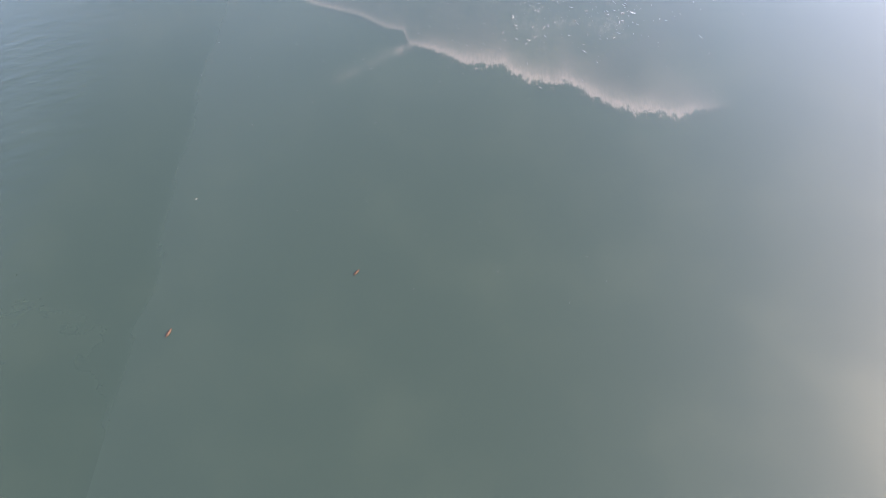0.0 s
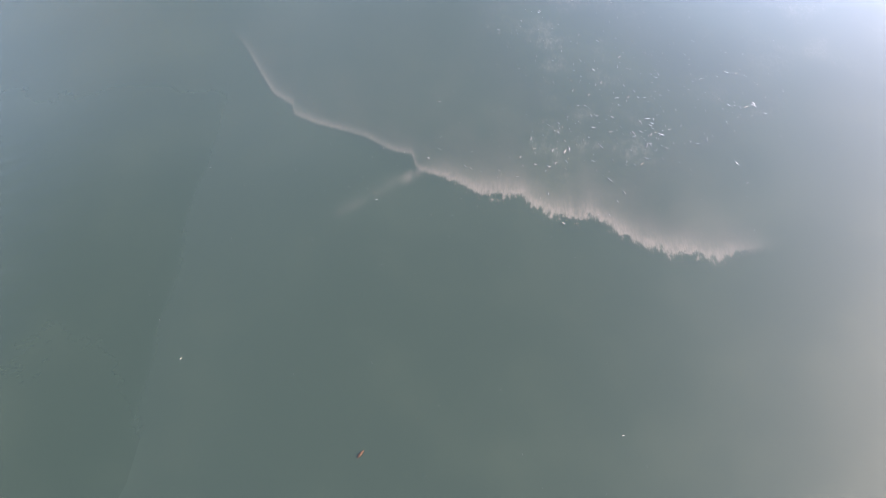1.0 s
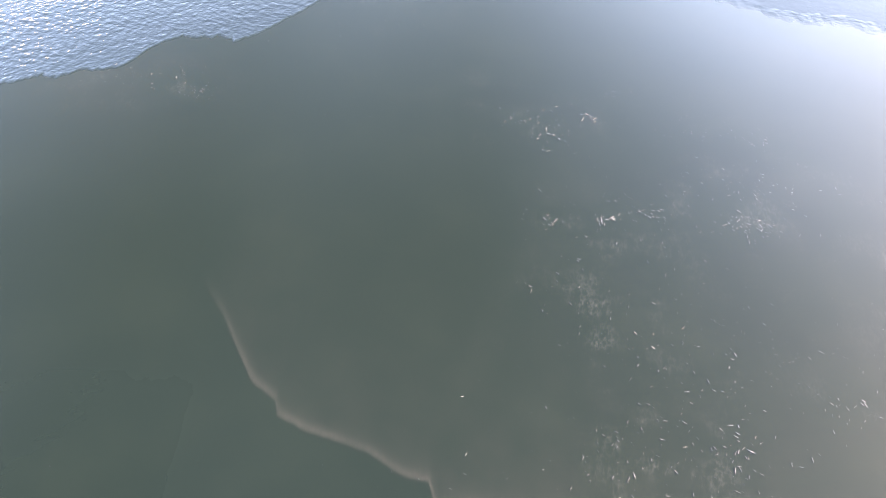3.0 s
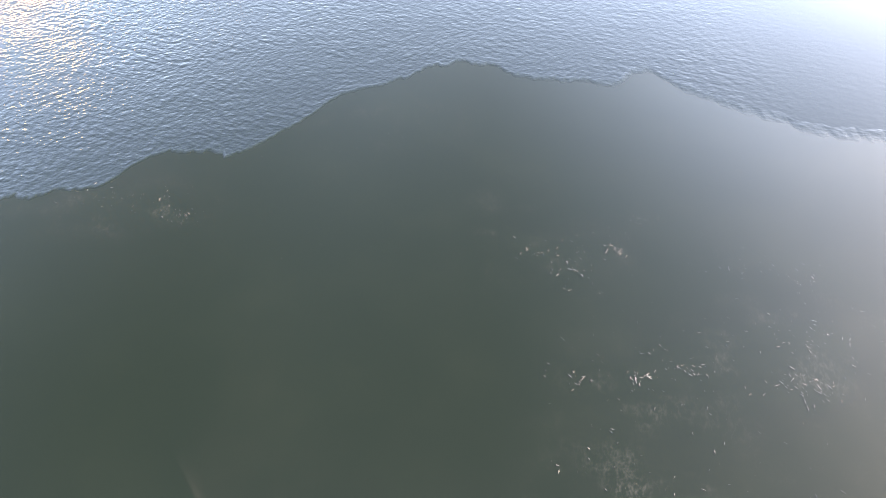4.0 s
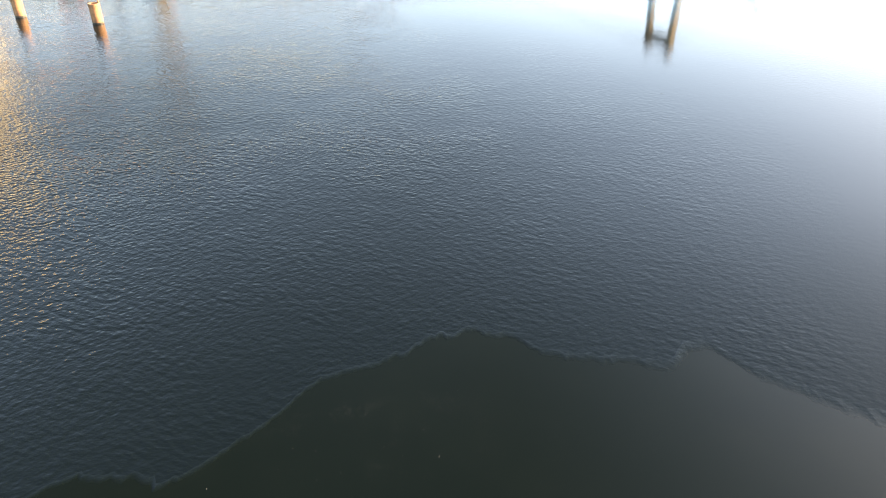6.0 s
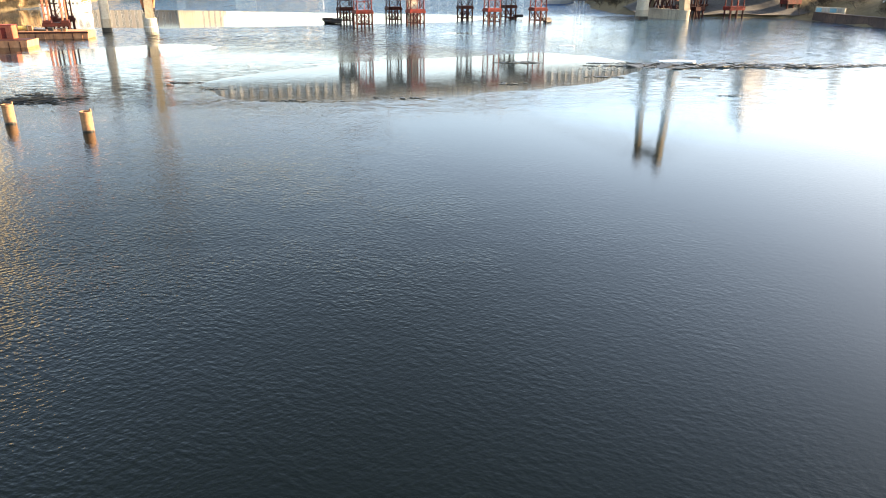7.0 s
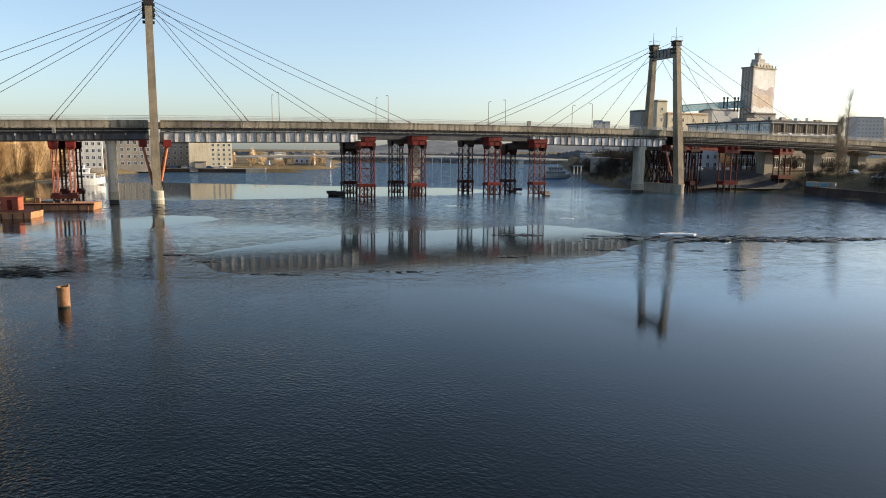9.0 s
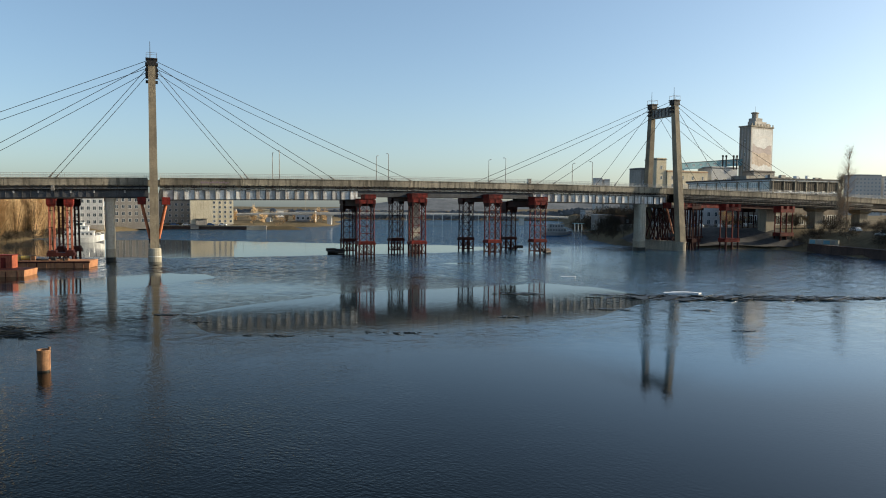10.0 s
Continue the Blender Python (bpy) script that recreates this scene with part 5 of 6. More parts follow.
    part("drum", Geo().tube((-0.8, 0, 0.55), (0.8, 0, 0.55), 0.45, n=14), YELLOW, winch)
    part("motor", Geo().box(-1.9, -1.0, -0.4, 0.4, 0.1, 0.95), YELLOW, winch)
    for x in (-0.9, 0.9):
        part("side_plate", Geo().box(x - 0.06, x + 0.06, -0.5, 0.5, 0, 1.1), DARKSTEEL, winch)
    for i, (x, y) in enumerate(((-80.5, 158.4), (-79.3, 158.0), (-85.8, 158.2))):
        g = Geo().tube((-0.7, 0, 0.2), (0.7, 0, 0.2), 0.2, n=10)
        solid("gas_bottle", g, DARKSTEEL, pose(x, y, 1.42, 0, 0, 20 * i), "dark steel bottle lying on the pontoon deck", "bottle", "deck bottles")


def ship(name, m, length, label, tiers, stripe, paint=WHITEPAINT):
    """A small white river boat with stacked deckhouses."""
    sh = thing(name, m, label, "boat")
    n, k = 14, length / 2
    def ring(z, flare):
        pts = []
        for s in np.linspace(-1, 1, n):
            w = (2.6 + flare) * (1 - max(0.0, s) ** 2.6) ** 0.7 * (0.85 if s < -0.95 else 1)
            pts.append((s * k, -max(w, 0.12)))
        return [(x, y, z + 1.1 * max(0, x / k) ** 2) for x, y in pts] + [(x, -y, z + 1.1 * max(0, x / k) ** 2) for x, y in reversed(pts)]
    lo, hi = ring(-0.4, -0.5), ring(1.7, 0.1)
    c = len(lo)
    part("hull", Geo().quads(lo + hi, [(i, (i + 1) % c, c + (i + 1) % c, c + i) for i in range(c)] + [tuple(range(c, 2 * c))]), paint, sh)
    wl = ring(0.0, -0.36)
    wh = ring(0.35, -0.26)
    part("boot_top", Geo().quads(wl + wh, [(i, (i + 1) % c, c + (i + 1) % c, c + i) for i in range(c)]), stripe, sh, "painted waterline stripe")
    z = 1.75
    for j, (x0, x1, h) in enumerate(tiers):
        w = 2.2 - 0.35 * j
        house = part("deckhouse", Geo().box(x0, x1, -w, w, z, z + h), paint, sh)
        part("deckhouse_roof", Geo().box(x0 - 0.3, x1 + 0.3, -w - 0.25, w + 0.25, z + h, z + h + 0.12), paint, house)
        for x in np.arange(x0 + 0.6, x1 - 0.4, 1.25):
            for s in (-1, 1):
                part("window", Geo().box(x - 0.36, x + 0.36, min(s * w, s * (w + 0.03)), max(s * w, s * (w + 0.03)), z + 0.55 * h - 0.3, z + 0.55 * h + 0.35), GLASS, house)
        z += h + 0.12
    part("mast", Geo().tube((0.5, 0, z), (0.5, 0, z + 4.5), 0.09, 0.05, 8), paint, sh)
    part("mast_yard", Geo().tube((0.5, -1, z + 3), (0.5, 1, z + 3), 0.04, n=6), paint, sh)
    rail = Geo()
    for i in range(c):
        a, b = Vector(hi[i]), Vector(hi[(i + 1) % c])
        for h in (0.45, 0.9):
            rail.beam(a + Vector((0, 0, h)), b + Vector((0, 0, h)), 0.05)
        rail.beam(a, a + Vector((0, 0, 0.9)), 0.05)
    part("bulwark_rail", rail, paint, sh)
    return sh


build_river_things()
ship("river_boat", pose(-120.5, 254.0, 0, 0, 0, 22), 15.0, "white passenger boat moored against the wooded bank", ((-4.5, 4.4, 1.9), (-3.0, 2.8, 1.7), (-1.2, 1.4, 1.0)), WHITEPAINT)
# a white boat in shade: the shade is put into its grey paint
ship("ferry_boat", pose(53.6, 331.0, 0, 0, 0, 6), 13.5, "double-decked ferry moored at a landing stage, shade in its grey paint", ((-5.2, 3.6, 1.8), (-4.0, 2.4, 1.6)), BLUEPAINT, RAIL)



# ---- trees ----
def tree_meshes(seed, height, spread, bark, twig, shape="round", twigs=520, shag=1.0):
    """Trunk with limbs, and a crown of thin twigs in clumps; winter, no leaves."""
    rnd = random.Random(seed)
    wood, crown = Geo(), Geo()
    top = height * (0.95 if shape == "poplar" else 0.62)
    bend = Vector((rnd.uniform(-0.4, 0.4), rnd.uniform(-0.4, 0.4), 0))
    stem = [Vector((bend.x * k / 5, bend.y * k / 5, -0.3 + top * k / 5)) for k in range(6)]
    r0 = height * (0.0085 if shape == "poplar" else 0.018)
    for k in range(5):
        wood.tube(stem[k], stem[k + 1], r0 * (1 - k / 6.0), r0 * (1 - (k + 1) / 6.0), 7)
    tips = []
    for _ in range({"bush": 12, "poplar": 34}.get(shape, 9)):
        k = rnd.uniform(0.14 if shape == "poplar" else 0.22, 0.97)
        p = stem[0].lerp(stem[-1], k)
        a = rnd.uniform(0, 2 * math.pi)
        rise = rnd.uniform(3.2, 5.5) if shape == "poplar" else rnd.uniform(0.5, 1.3)
        ln = spread * rnd.uniform(0.6, 1.1) * (1.15 - 0.5 * k)
        d = Vector((math.cos(a), math.sin(a), rise)).normalized()
        q = p + d * ln
        wood.tube(p, q, r0 * (0.22 if shape == "poplar" else 0.42), r0 * 0.08, 5)
        tips += [(p.lerp(q, s), d) for s in (0.45, 0.7, 1.0)]
        for _ in range(3):
            s = rnd.uniform(0.35, 0.95)
            e = (d + Vector((rnd.uniform(-0.8, 0.8), rnd.uniform(-0.8, 0.8), rnd.uniform(-0.2, 0.8)))).normalized()
            f = p.lerp(q, s)
            g = f + e * ln * rnd.uniform(0.35, 0.6)
            wood.tube(f, g, r0 * 0.16, r0 * 0.05, 4)
            tips += [(f.lerp(g, 0.6), e), (g, e)]
    for _ in range(twigs):
        c, d = rnd.choice(tips)
        p = c + Vector((rnd.gauss(0, 0.32), rnd.gauss(0, 0.32), rnd.gauss(0, 0.32))) * spread * 0.30 * shag
        e = (d * (2.0 if shape == "poplar" else 0.8) + Vector((rnd.uniform(-1, 1), rnd.uniform(-1, 1), rnd.uniform(-0.3, 1.0)))).normalized()
        q = p + e * rnd.uniform(0.5, 1.5) * height / 11
        w = e.orthogonal().normalized() * rnd.uniform(0.03, 0.075) * (0.75 if shape == "poplar" else min(height, 12) / 11)
        crown.quads([p - w, p + w, q], [(0, 1, 2)])
        if rnd.random() < 0.5:
            h = p.lerp(q, 0.5) + Vector((rnd.uniform(-0.5, 0.5), rnd.uniform(-0.5, 0.5), rnd.uniform(0, 0.6)))
            crown.quads([p.lerp(q, 0.4) - w * 0.6, p.lerp(q, 0.4) + w * 0.6, h], [(0, 1, 2)])
    return wood.mesh("trunk", bark), crown.mesh("crown", twig)


def poplar_meshes(seed, height, bark, twig, limbs=150, twigs=70):
    """A slender upright crown: short limbs that hug the trunk, each a soft brush of fine twigs."""
    rnd = random.Random(seed)
    wood, crown = Geo(), Geo()
    for k in range(6):
        wood.tube((0, 0, height * 0.93 * k / 6 - 0.3), (0, 0, height * 0.93 * (k + 1) / 6 - 0.3), 0.2 - 0.031 * k, 0.2 - 0.031 * (k + 1), 7)
    for _ in range(limbs):
        k = rnd.uniform(0.10, 0.90)
        a = rnd.uniform(0, 2 * math.pi)
        girth = 0.6 + 2.9 * math.sin(math.pi * min(1.0, 0.12 + k * 0.88)) ** 0.8
        reach = girth * rnd.uniform(0.25, 1.0)
        p = Vector((0, 0, height * k))
        q = p + Vector((math.cos(a) * reach, math.sin(a) * reach, min(rnd.uniform(1.6, 3.2), height * (1 - k) + 0.2)))
        wood.tube(p, q, 0.03, 0.01, 4)
        for _ in range(twigs):
            c = p.lerp(q, rnd.uniform(0.15, 1.0)) + Vector((rnd.gauss(0, 0.42), rnd.gauss(0, 0.42), rnd.gauss(0, 0.4)))
            e = Vector((math.cos(a) * 0.3 + rnd.uniform(-0.5, 0.5), math.sin(a) * 0.3 + rnd.uniform(-0.5, 0.5), 1)).normalized()
            w = e.orthogonal().normalized() * rnd.uniform(0.014, 0.03)
            crown.quads([c - w, c + w, c + e * rnd.uniform(0.35, 0.9)], [(0, 1, 2)])
    return wood.mesh("trunk", bark), crown.mesh("crown", twig)


def thicket_meshes(seed, height, spread, bark, twig, stems=19, twigs=5600):
    """A many-stemmed riverside willow thicket, twiggy down to the ground."""
    rnd = random.Random(seed)
    wood, crown = Geo(), Geo()
    for _ in range(stems):
        a, out = rnd.uniform(0, 2 * math.pi), rnd.uniform(0.1, 1.0)
        p = Vector((math.cos(a) * out * 0.5, math.sin(a) * out * 0.5, -0.3))
        q = Vector((math.cos(a) * out * spread, math.sin(a) * out * spread, height * rnd.uniform(0.6, 1.0) * (1 - 0.3 * out * out)))
        mid = p.lerp(q, 0.5) + Vector((math.cos(a), math.sin(a), 0)) * (-0.4 * out)
        wood.tube(p, mid, 0.11, 0.07, 5)
        wood.tube(mid, q, 0.07, 0.02, 5)
        for _ in range(twigs // stems):
            s = rnd.uniform(0.08, 1.0)
            c = (p.lerp(mid, s * 2) if s < 0.5 else mid.lerp(q, s * 2 - 1)) + Vector((rnd.gauss(0, 0.45), rnd.gauss(0, 0.45), rnd.gauss(0, 0.3))) * (0.5 + s)
            e = Vector((rnd.uniform(-0.7, 0.7) + 0.5 * math.cos(a), rnd.uniform(-0.7, 0.7) + 0.5 * math.sin(a), rnd.uniform(0.2, 1.4))).normalized()
            w = e.orthogonal().normalized() * rnd.uniform(0.018, 0.045)
            crown.quads([c - w, c + w, c + e * rnd.uniform(0.45, 1.15)], [(0, 1, 2)])
    return wood.mesh("trunk", bark), crown.mesh("crown", twig)


THICKETS = [thicket_meshes(80 + k, 13.5, 4.2, BARK, TWIG) for k in range(4)]
WILLOWS = [tree_meshes(40 + k, 12.5, 4.6, BARK, TWIG, "bush", 1500, 1.5) for k in range(4)]
OAKS = [tree_meshes(50 + k, 11.0, 4.2, BARK, TWIG, "round", 800) for k in range(3)]
SCRUB = [tree_meshes(60 + k, 6.0, 3.0, BARK, TWIGDARK, "bush", 700, 1.5) for k in range(3)]
POPLARS = [poplar_meshes(70 + k, 25.5, TWIGPALE, TWIGPALE) for k in range(2)]


def put_tree(kind, x, y, size, turn, label, group, name="tree"):
    z = float(land_height(np.array([x]), np.array([y]))[0])
    t = thing(name, pose(x, y, z - 0.1, 0, 0, turn) @ Matrix.Diagonal((size, size, size, 1)), label, "bush" if name == "bush" else "tree", group)
    part("trunk", kind[0], BARK, t)
    part("crown", kind[1], TWIG, t)


def build_trees():
    rnd = random.Random(3)
    n = 0
    while n < 115:
        y = rnd.uniform(205, 330)
        x = float(left_shore(np.array([y]))[0]) - (rnd.uniform(0.5, 14) if n % 5 < 3 else rnd.uniform(14, 50))
        if x < -210 or (y > 290 and rnd.random() < 0.8):
            continue
        put_tree((THICKETS + WILLOWS[:1])[n % 5], x, y, rnd.uniform(1.1, 1.5), rnd.uniform(0, 360), "bare golden-brown willow on the sunlit river bank", "bank willows")
        n += 1
    for k in range(64):
        y = 204 + 1.7 * k + rnd.uniform(-1, 1)
        x = float(left_shore(np.array([y]))[0]) - rnd.uniform(-0.6, 1.2)
        put_tree(SCRUB[k % 3], x, y, rnd.uniform(0.45, 0.75), rnd.uniform(0, 360), "low dark bare scrub at the water's edge", "shore scrub", "bush")
    for k in range(26):
        put_tree((THICKETS + OAKS)[k % 7], rnd.uniform(-150, -76), rnd.uniform(455, 540), rnd.uniform(0.5, 0.8), rnd.uniform(0, 360), "bare tan tree on the far sandy spit", "spit trees")
    for k in range(11):
        put_tree(OAKS[k % 3], rnd.uniform(-150, -78), rnd.uniform(392, 412), rnd.uniform(0.55, 0.95), rnd.uniform(0, 360), "bare brown tree by the quay buildings", "quay trees")
    for k in range(84):
        y = rnd.uniform(262, 420) if k % 2 else rnd.uniform(262, 320)
        x = float(right_shore(np.array([y]))[0]) + rnd.uniform(0.5, 22)
        put_tree(SCRUB[k % 3], x, y, rnd.uniform(0.9, 1.6), rnd.uniform(0, 360), "dark bare scrub tree on the shaded bank", "bank scrub")
    for k in range(18):
        put_tree(SCRUB[k % 3], rnd.uniform(63, 92), rnd.uniform(338, 384), rnd.uniform(1.2, 2.0), rnd.uniform(0, 360), "tall dark bare scrub behind the ferry landing", "landing scrub")
    for k in range(40):
        y = rnd.uniform(190, 236)
        x = float(right_shore(np.array([y]))[0]) + rnd.uniform(4, 42)
        put_tree(SCRUB[k % 3], x, y, rnd.uniform(0.6, 1.1), rnd.uniform(0, 360), "bare scrub tree above the quay wall", "quay scrub")
    for k in range(16):
        put_tree(SCRUB[k % 3], rnd.uniform(112, 136), rnd.uniform(226, 244), rnd.uniform(0.55, 0.95), rnd.uniform(0, 360), "dark brown bare bush beside the bridge ramp", "ramp bushes", "bush")
    for k in range(30):
        put_tree((SCRUB + SCRUB + OAKS)[k % 9], rnd.uniform(100, 137), rnd.uniform(258, 271), rnd.uniform(0.5, 0.85), rnd.uniform(0, 360), "bare brown tree in front of the factory wall", "factory trees")
    put_tree(POPLARS[0], 131.2, 240.5, 1.08, 20, "tall bare poplar beside the bridge ramp", "poplars", "poplar")
    put_tree(POPLARS[1], 127.6, 238.0, 0.72, 120, "shorter bare poplar beside the bridge ramp", "poplars", "poplar")
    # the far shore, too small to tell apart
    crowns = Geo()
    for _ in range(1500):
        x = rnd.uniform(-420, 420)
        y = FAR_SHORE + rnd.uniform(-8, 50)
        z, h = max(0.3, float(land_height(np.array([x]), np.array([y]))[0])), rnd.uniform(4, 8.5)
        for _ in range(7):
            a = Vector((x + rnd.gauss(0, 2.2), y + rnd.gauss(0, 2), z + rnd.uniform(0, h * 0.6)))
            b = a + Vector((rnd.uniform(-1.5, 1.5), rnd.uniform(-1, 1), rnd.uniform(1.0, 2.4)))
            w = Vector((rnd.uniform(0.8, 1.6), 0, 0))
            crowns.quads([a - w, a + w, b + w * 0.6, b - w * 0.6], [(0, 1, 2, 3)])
    solid("far_woods", crowns, HILL, pose(0, 0, 0), "bare woods along the far shore, haze-grey in colour", "woods", kind="stuff")


# ---- buildings ----
def window(parent, m, w, h, glass=GLASS, mullions=1, frame=WHITEPAINT, t=0.09):
    """A window set in a wall: m puts its sill's middle on the wall, x along it, y into it."""
    g = Geo()
    g.box(-w / 2 - t, w / 2 + t, -0.06, 0.02, -t, 0).box(-w / 2 - t, w / 2 + t, -0.06, 0.02, h, h + t)
    g.box(-w / 2 - t, -w / 2, -0.06, 0.02, 0, h).box(w / 2, w / 2 + t, -0.06, 0.02, 0, h)
    for k in range(mullions):
        x = -w / 2 + w * (k + 1) / (mullions + 1)
        g.box(x - t / 3, x + t / 3, -0.05, 0.02, 0, h)
    win = part("window", g, frame, parent)
    win.matrix_local = m
    part("pane", Geo().box(-w / 2, w / 2, -0.02, 0.015, 0, h), glass, win)


def house(name, m, size, height, wall, label, rows, cols, win=(1.3, 1.6), first=1.3, storey=3.1, side=None, roof=ROOF, parapet=0.5, category="building", group="", glass=GLASS, blank=0.0, frame=WHITEPAINT):
    """A flat-roofed block. x runs along its river front, y back; windows on the front and on one end."""
    L, D = size
    hs = thing(name, m, label, category, group)
    part("wall", Geo().box(0, L, 0, D, -2.0, height), wall, hs)
    rf = part("roof", Geo().box(-0.25, L + 0.25, -0.25, D + 0.25, height, height + 0.22), roof, hs)
    if parapet:
        g = Geo()
        for x0, x1, y0, y1 in ((0, L, 0, 0.25), (0, L, D - 0.25, D), (0, 0.25, 0.25, D - 0.25), (L - 0.25, L, 0.25, D - 0.25)):
            g.box(x0, x1, y0, y1, height + 0.22, height + 0.22 + parapet)
        part("parapet", g, wall, rf)
    part("plinth", Geo().box(-0.06, L + 0.06, -0.06, D + 0.06, -2.0, 0.7), GREYWALL, hs)
    for r in range(rows):
        for c in range(cols):
            x = blank + (L - blank) * (c + 0.5) / cols
            window(hs, pose(x, 0, first + r * storey), win[0], win[1], glass, frame=frame)
    if side:
        n, which = side
        for r in range(rows):
            for c in range(n):
                y = D * (c + 0.5) / n
                mm = pose(0, y, first + r * storey, 0, 0, -90) if which == "left" else pose(L, y, first + r * storey, 0, 0, 90)
                window(hs, mm, win[0], win[1], glass, frame=frame)
    return hs


TURN = 21.88


def build_left_bank_buildings():
    house("apartment_block", pose(-172, 334, 2.6, 0, 0, 24), (20, 13), 20.0, WHITEWALL, "white-rendered apartment block with small dark windows", 6, 8, (1.2, 1.5), 1.4, 3.15)
    house("office_block", pose(-163, 365, 2.6, 0, 0, 22), (24, 12), 15.5, GREYWALL, "grey-brown office block behind the moorings", 4, 8, (1.3, 1.6), 1.5, 3.4)
    house("warehouse", pose(-149, 389, 2.4, 0, 0, 12), (21.5, 12), 12.4, GREYWALL, "grey four-storey warehouse in shade by the quay", 4, 7, (1.1, 1.3), 1.2, 2.9)
    d = house("quay_building", pose(-128.4, 384.0, 2.3, 0, 0, TURN), (21.5, 13), 13.4, CREAM, "cream sunlit quay building with a blank end wall", 5, 4, (1.0, 1.25), 1.4, 2.45, blank=10.5, side=(2, "left"))
    part("loading_bay", Geo().box(2.5, 8.0, -1.2, -0.005, 0.0, 3.2), GREYWALL, d, "grey loading bay")
    part("canopy", Geo().box(2.2, 8.3, -1.8, -0.005, 3.2, 3.4), ROOF, d)
    q = thing("quay", pose(-152, 383.5, 0, 0, 0, 4), "low stone quay wall with a pale coping", "quay", kind="structure")
    part("quay_face", Geo().box(0, 62, 0, 3.0, -2, 1.75), QUAY, q)
    part("quay_coping", Geo().box(-0.2, 62.2, -0.2, 3.2, 1.75, 2.0), PALE, q)
    lq = Geo().box(0, 10, 0, 2.5, -1, 2.2)
    solid("landing_stage", lq, PALE, pose(-99, 382.6, 0, 0, 0, 12), "pale concrete landing stage at the quay end", "landing stage")
    # seen only as a gold reflection on the water
    house("apartment_tower", pose(-154.5, 208, 2.5, 0, 0, 58), (28, 16), 70.0, CREAM, "tall cream apartment tower lit gold by low sun", 20, 7, (1.6, 1.5), 2.0, 3.4)


def build_right_bank_buildings():
    el = thing("grain_elevator", pose(148.5, 352.0, 6.5, 0, 0, TURN + 10) @ Matrix.Diagonal((1.28, 0.80, 1, 1)), "tall grey grain elevator with a faded mural panel", "grain elevator")
    part("shaft", Geo().box(0, 13.4, 0, 7.8, -1, 45.3), TOWERWALL, el)
    part("mural_panel", Geo().box(0.6, 12.9, -0.06, -0.002, 15.5, 44.4), WHITEWALL, el, "whitewashed mural field")
    ridge = lambda x: 36.2 + 0.9 * math.cos((x - 0.6) / 12.3 * 2 * math.pi) + 0.3 * math.sin(x * 1.3)
    shore = lambda x: 27.2 + 0.5 * math.sin(x * 0.9) + 0.2 * math.sin(x * 3.3)
    cloud = lambda x: 41.2 + 0.5 * math.sin(x * 0.8 + 1) + 0.2 * math.sin(x * 2.9)
    def band(lower, upper, y, mat, tone):
        xs = np.linspace(0.9, 12.6, 30)
        g, n = Geo(), len(xs)
        pts = [(x, yy, f(x)) for yy in (y, -0.058) for f in (lower, upper) for x in xs]
        g.quads(pts, [(i, i + 1, n + i + 1, n + i) for i in range(n - 1)] + [(n + i, n + i + 1, 3 * n + i + 1, 3 * n + i) for i in range(n - 1)] + [(2 * n + i, 2 * n + i + 1, i + 1, i) for i in range(n - 1)])
        part("mural_band", g, mat, el, tone)
    band(lambda x: 33.0 + 0.4 * math.sin(x), ridge, -0.075, MURAL, "faded grey-brown mountain band of the mural")
    band(shore, lambda x: 33.0 + 0.4 * math.sin(x), -0.085, MURALTAN, "faded tan lower band of the mural")
    band(lambda x: cloud(x) - 1.2, cloud, -0.07, HAZY, "thin grey cloud band of the mural")
    crown = part("roof_slab", Geo().box(-0.4, 13.8, -0.4, 8.2, 45.3, 45.9), CONCRETE, el)
    for x in np.linspace(0.2, 13.2, 8):
        part("parapet_post", Geo().box(x - 0.2, x + 0.2, -0.3, 0.1, 45.9, 46.9), CONCRETE, crown)
    for x0, x1, z0, z1 in ((3.4, 10.6, 45.9, 48.2), (3.9, 8.0, 48.2, 49.8), (10.6, 12.8, 45.9, 47.6)):
        part("roof_house", Geo().box(x0, x1, 1.5, 6.3, z0, z1), TOWERWALL, crown)
    part("turret_cap", Geo().lathe((5.6, 3.9, 49.8), [(1.5, 0), (1.5, 2.2), (1.9, 2.3), (1.9, 2.7), (1.0, 3.0)], 12), GREYWALL, crown)
    part("mast", Geo().tube((5.6, 3.9, 52.7), (5.6, 3.9, 55.8), 0.1, 0.04, 6), DARKSTEEL, crown)
    for z in range(6):
        window(el, pose(0, 3.9, 6 + 6.4 * z, 0, 0, -90), 0.9, 1.4)
    for k in range(4):
        part("pilaster", Geo().box(-0.14, -0.002, 0.6 + 2.0 * k, 1.0 + 2.0 * k, 0, 45.0), CONCRETE, el)
    house("elevator_annex", pose(147.0, 344.5, 6.5, 0, 0, TURN), (13, 6.5), 23.5, GREYWALL, "grey annex with tall arches below the elevator", 1, 6, (1.4, 2.6), 19.6, 3)
    # factory with a band of windows under the eaves
    fa = thing("factory", pose(122.8, 275.0, 6.5, 0, 0, TURN), "brown concrete factory hall with a band of windows", "factory")
    part("hall", Geo().box(0, 35, 0, 44, -1, 17.2), FACTORY, fa)
    rf = part("roof_slab", Geo().box(-0.7, 35.7, -0.7, 44.7, 17.2, 17.75), ROOF, fa)
    part("cornice", Geo().box(-0.5, 35.5, -0.5, 44.5, 16.7, 17.198), WHITEWALL, fa)
